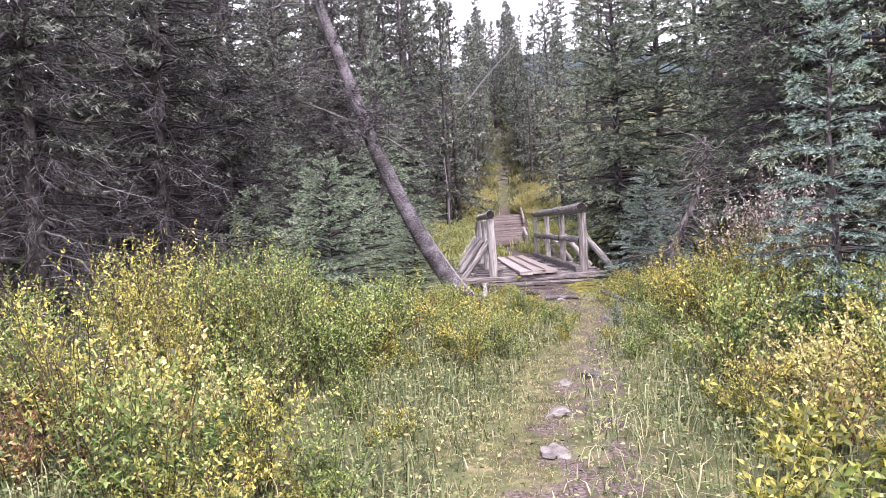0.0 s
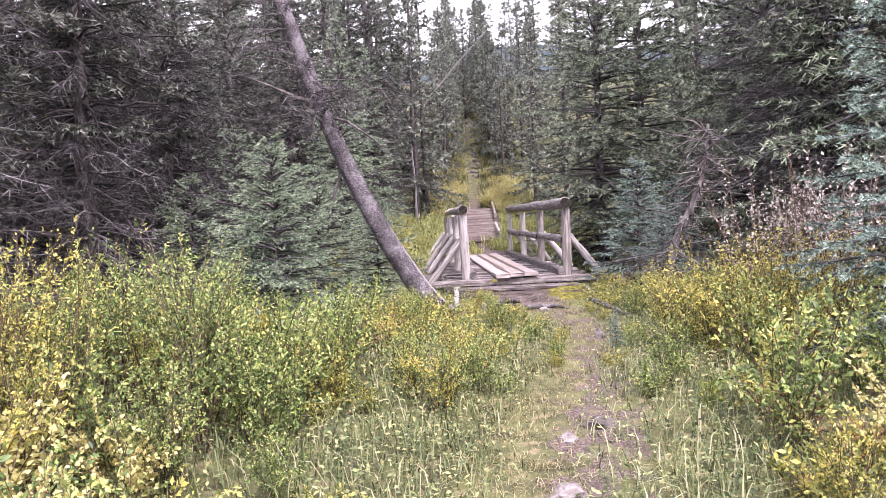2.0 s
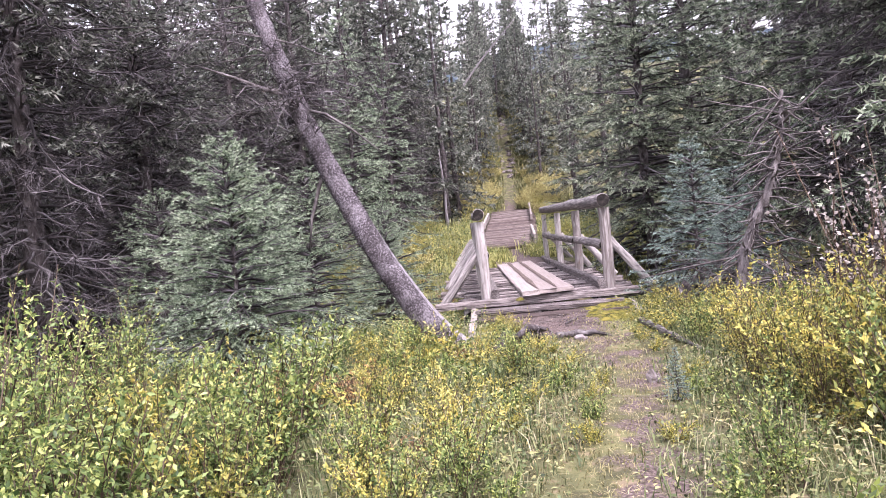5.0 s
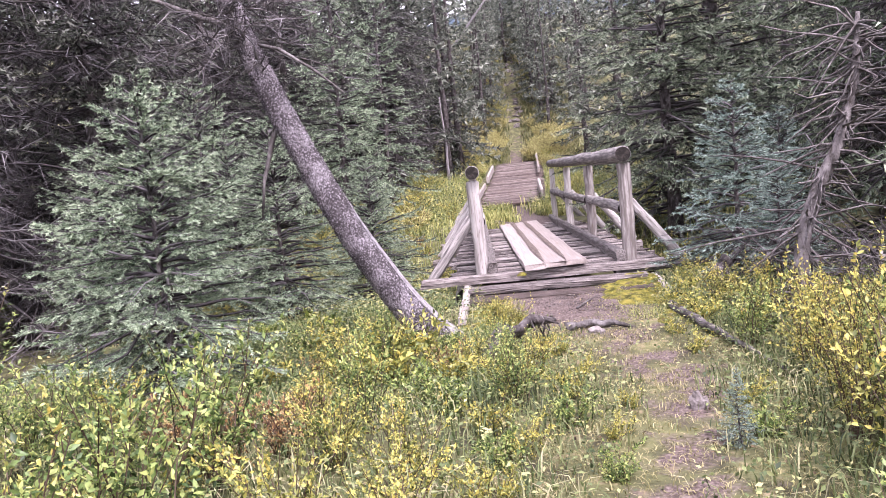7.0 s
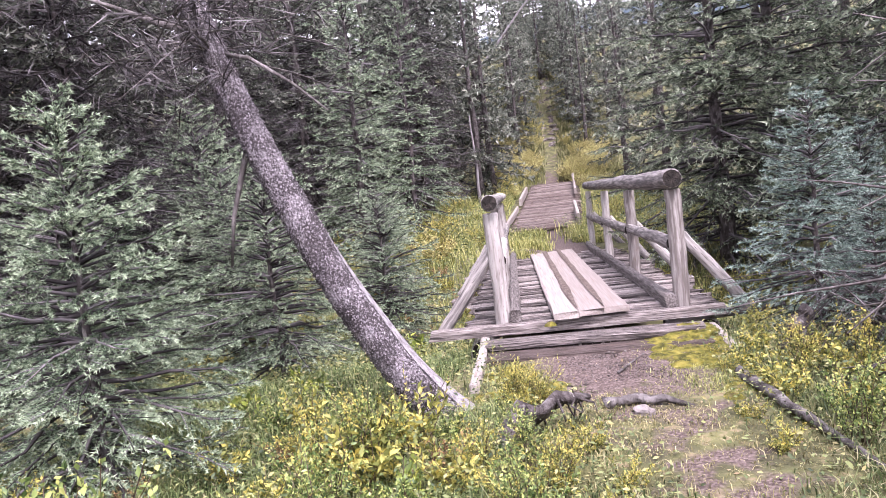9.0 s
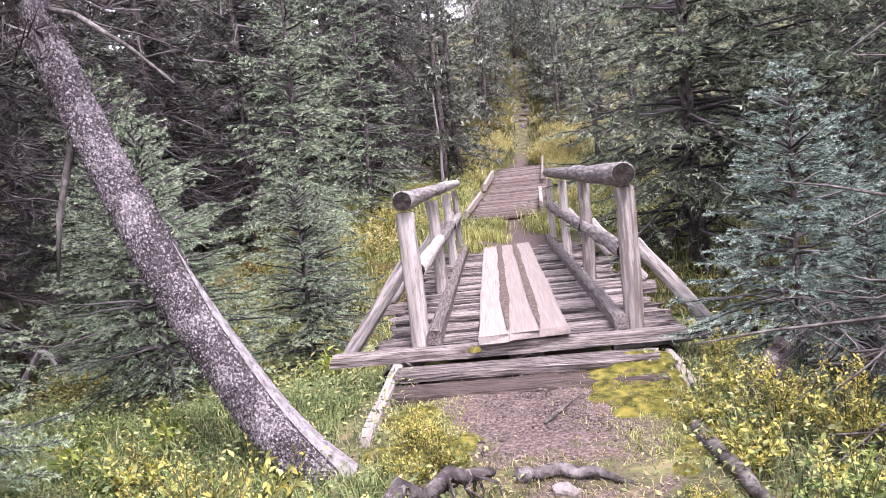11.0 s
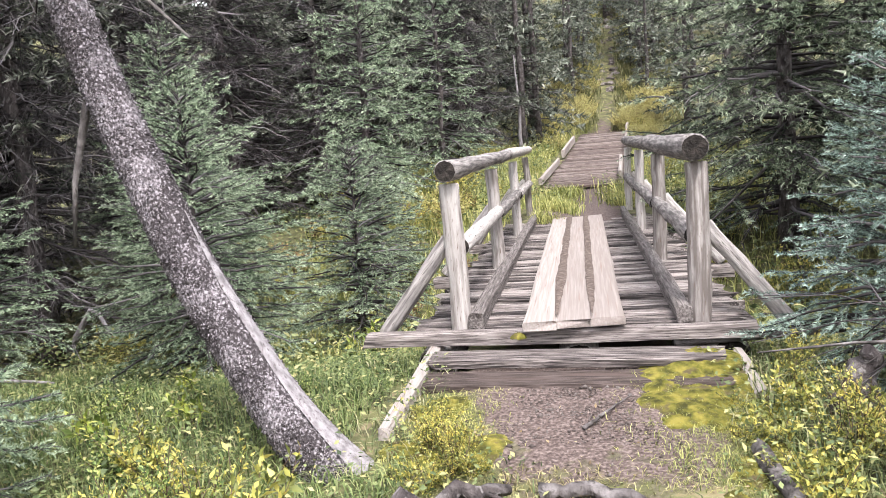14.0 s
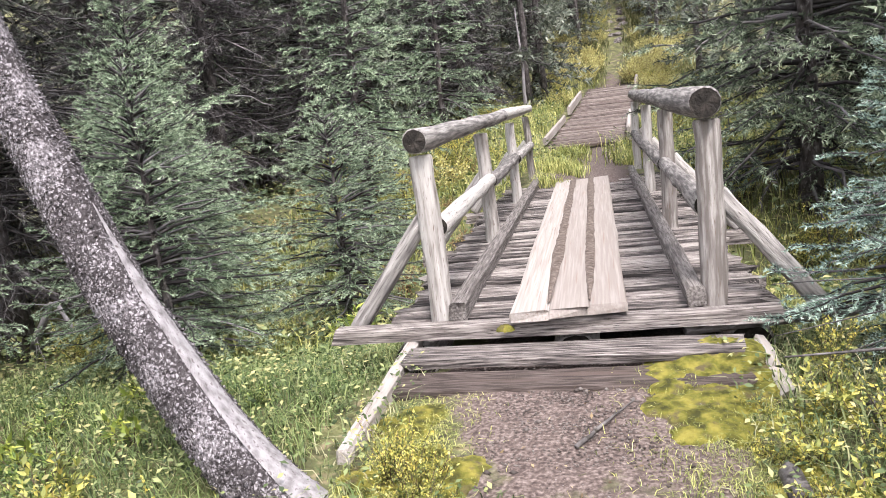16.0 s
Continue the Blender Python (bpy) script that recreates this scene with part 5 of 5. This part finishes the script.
# pebbles on the approach, as one joined lot
pb = Soup()
oct_v = np.array([(1, 0, 0), (-1, 0, 0), (0, 1, 0), (0, -1, 0), (0, 0, 1), (0, 0, -1)], float)
oct_f = np.array([(0, 2, 4), (2, 1, 4), (1, 3, 4), (3, 0, 4), (2, 0, 5), (1, 2, 5), (3, 1, 5), (0, 3, 5)])
for _ in range(3600):
    y = -0.35 - abs(ra.normal(0.65, 0.45))
    x = ra.normal(0.05, 0.38)
    if abs(x) > 0.85:
        continue
    r = ra.uniform(0.003, 0.008) * (2.4 if ra.random() < 0.02 else 1)
    top = max(float(ground_z(x, y)), -0.107 - 0.29 * (-0.26 - y) if y > -1.5 else -9)
    pb.add(oct_v * ra.uniform(0.6, 1.3, (6, 1)) * r * (1, 1, 0.7) + (x, y, top + 0.3 * r), oct_f)
tagged(part("gravel", pb.mesh("gravel"), GRAVEL), "loose reddish grey gravel over sunken boards", "gravel", kind="stuff")


def rock(x, y, sx, sy, sz, label, seed):
    """A weathered stone, half sunk."""
    rr_ = np.random.default_rng(seed)
    bm = bmesh.new()
    bmesh.ops.create_icosphere(bm, subdivisions=3, radius=1.0)
    off_ = Vector(rr_.uniform(0, 50, 3))
    for v_ in bm.verts:
        k_ = 1 + 0.6 * noise.noise(v_.co * 1.3 + off_) + 0.22 * noise.noise(v_.co * 3.5 + off_)
        v_.co = Vector((v_.co.x * k_ * sx, v_.co.y * k_ * sy, max(-0.4, v_.co.z * k_) * sz))
    me = bpy.data.meshes.new("stone")
    bm.to_mesh(me)
    bm.free()
    ob = part("stone", me, STONE, at=pose(x, y, float(ground_z(x, y)) - 0.1 * sz, 0, 0, rr_.uniform(0, 360)))
    return tagged(ob, label, "stone", "stones on the trail")


rock(-0.24, -6.85, 0.10, 0.07, 0.07, "flat pale grey stone at the trail's edge", 1)
rock(-0.60, -7.80, 0.10, 0.07, 0.05, "flat pale stone bedded in trodden grass", 2)
rock(-0.48, -7.05, 0.06, 0.05, 0.04, "small pale stone on the trail", 3)
rock(0.43, -3.80, 0.06, 0.05, 0.09, "upright pale stone beside bare soil", 4)
rock(-0.72, -8.5, 0.12, 0.08, 0.04, "sunken grey stone on the trail", 5)
rock(0.12, -2.12, 0.07, 0.05, 0.05, "rounded pinkish stone below a root", 6)
rock(0.30, -0.86, 0.018, 0.014, 0.016, "small pale pebble on gravel", 7)
rh = np.random.default_rng(9)
for i in range(44):
    y = 23.5 + i * 0.22 + rh.uniform(-0.2, 0.2)
    rock(float(trail_x(y)) + rh.normal(0, 0.28), y, rh.uniform(0.07, 0.2), rh.uniform(0.06, 0.14), rh.uniform(0.05, 0.1), "grey rock on the steep stony trail", 20 + i)


def moss(x, y, rx, ry, seed, base=None):
    """A cushion of moss with a lumpy top and an uneven rim."""
    rm = np.random.default_rng(seed)
    rings, seg = 6, 22
    ang = np.arange(seg) * 2 * np.pi / seg
    rim = 1 + 0.12 * np.sin(3 * ang + rm.uniform(0, 6)) + 0.10 * np.sin(9 * ang + rm.uniform(0, 6))
    v = []
    for i in range(1, rings + 1):
        q = i / rings
        px, py = x + rx * q * rim * np.cos(ang), y + ry * q * rim * np.sin(ang)
        g0 = ground_z(px, py) if base is None else np.full(seg, base)
        v.append(np.stack([px, py, g0 + 0.026 * (1 - q ** 2) + rm.normal(0, 0.003, seg) - 0.012 * (q > 0.98)], 1))
    v = np.vstack([np.array([[x, y, v[0][:, 2].mean()]]), *v])
    f = [[0, 1 + j, 1 + (j + 1) % seg] for j in range(seg)]
    f += [[1 + (i - 1) * seg + j, 1 + i * seg + j, 1 + i * seg + (j + 1) % seg, 1 + (i - 1) * seg + (j + 1) % seg] for i in range(1, rings) for j in range(seg)]
    ob = part("moss_cushion", mesh("moss_cushion", v, f, True), MOSS)
    return tagged(ob, "bright yellow-green moss cushion beside sunken boards", "moss", "moss beside the approach")


rc = np.random.default_rng(88)
for cx, cy, sx, sy, n, seed in ((0.74, -0.48, 0.24, 0.15, 24, 100), (0.70, -0.95, 0.26, 0.24, 24, 130), (-0.74, -0.98, 0.08, 0.2, 8, 160), (-0.64, -1.45, 0.16, 0.16, 9, 180), (1.2, 0.9, 0.2, 0.25, 5, 200), (0.98, -1.75, 0.2, 0.25, 6, 220)):
    for i in range(n):
        x, y = cx + rc.normal(0, 0.6) * sx, cy + rc.normal(0, 0.6) * sy
        r = rc.uniform(0.07, 0.17)
        on = max(-0.105 - 0.29 * (-0.26 - y), float(ground_z(x, y))) if -1.0 < y < -0.26 and abs(x) < 0.9 else None
        moss(x, y, r, r * rc.uniform(0.7, 1.1), seed + i, on)
moss(-0.36, -0.235, 0.05, 0.03, 5, -0.03)
mx = np.concatenate([ra.normal(0.74, 0.2, 6000), ra.normal(-0.68, 0.14, 4000)])
my = np.concatenate([ra.uniform(-1.9, -0.4, 6000), ra.uniform(-1.8, -0.75, 4000)])
scatter_grass("moss_tufts", "short yellow-green tufts growing in the moss", mx, my, ra.uniform(0.015, 0.06, 10000), LIME, ra, 0.0016, 1.2)

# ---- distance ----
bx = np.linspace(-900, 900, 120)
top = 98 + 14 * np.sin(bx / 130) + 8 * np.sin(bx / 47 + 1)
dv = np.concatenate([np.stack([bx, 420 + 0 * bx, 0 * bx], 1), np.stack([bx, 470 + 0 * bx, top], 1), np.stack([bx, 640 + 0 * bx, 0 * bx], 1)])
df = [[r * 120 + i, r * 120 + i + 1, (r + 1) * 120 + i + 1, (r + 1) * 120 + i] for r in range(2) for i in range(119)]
tagged(part("backdrop_hill", mesh("backdrop_hill", dv, df, True), HAZE), "forested ridge far away, blue haze painted into its colour", "hill", kind="structure")
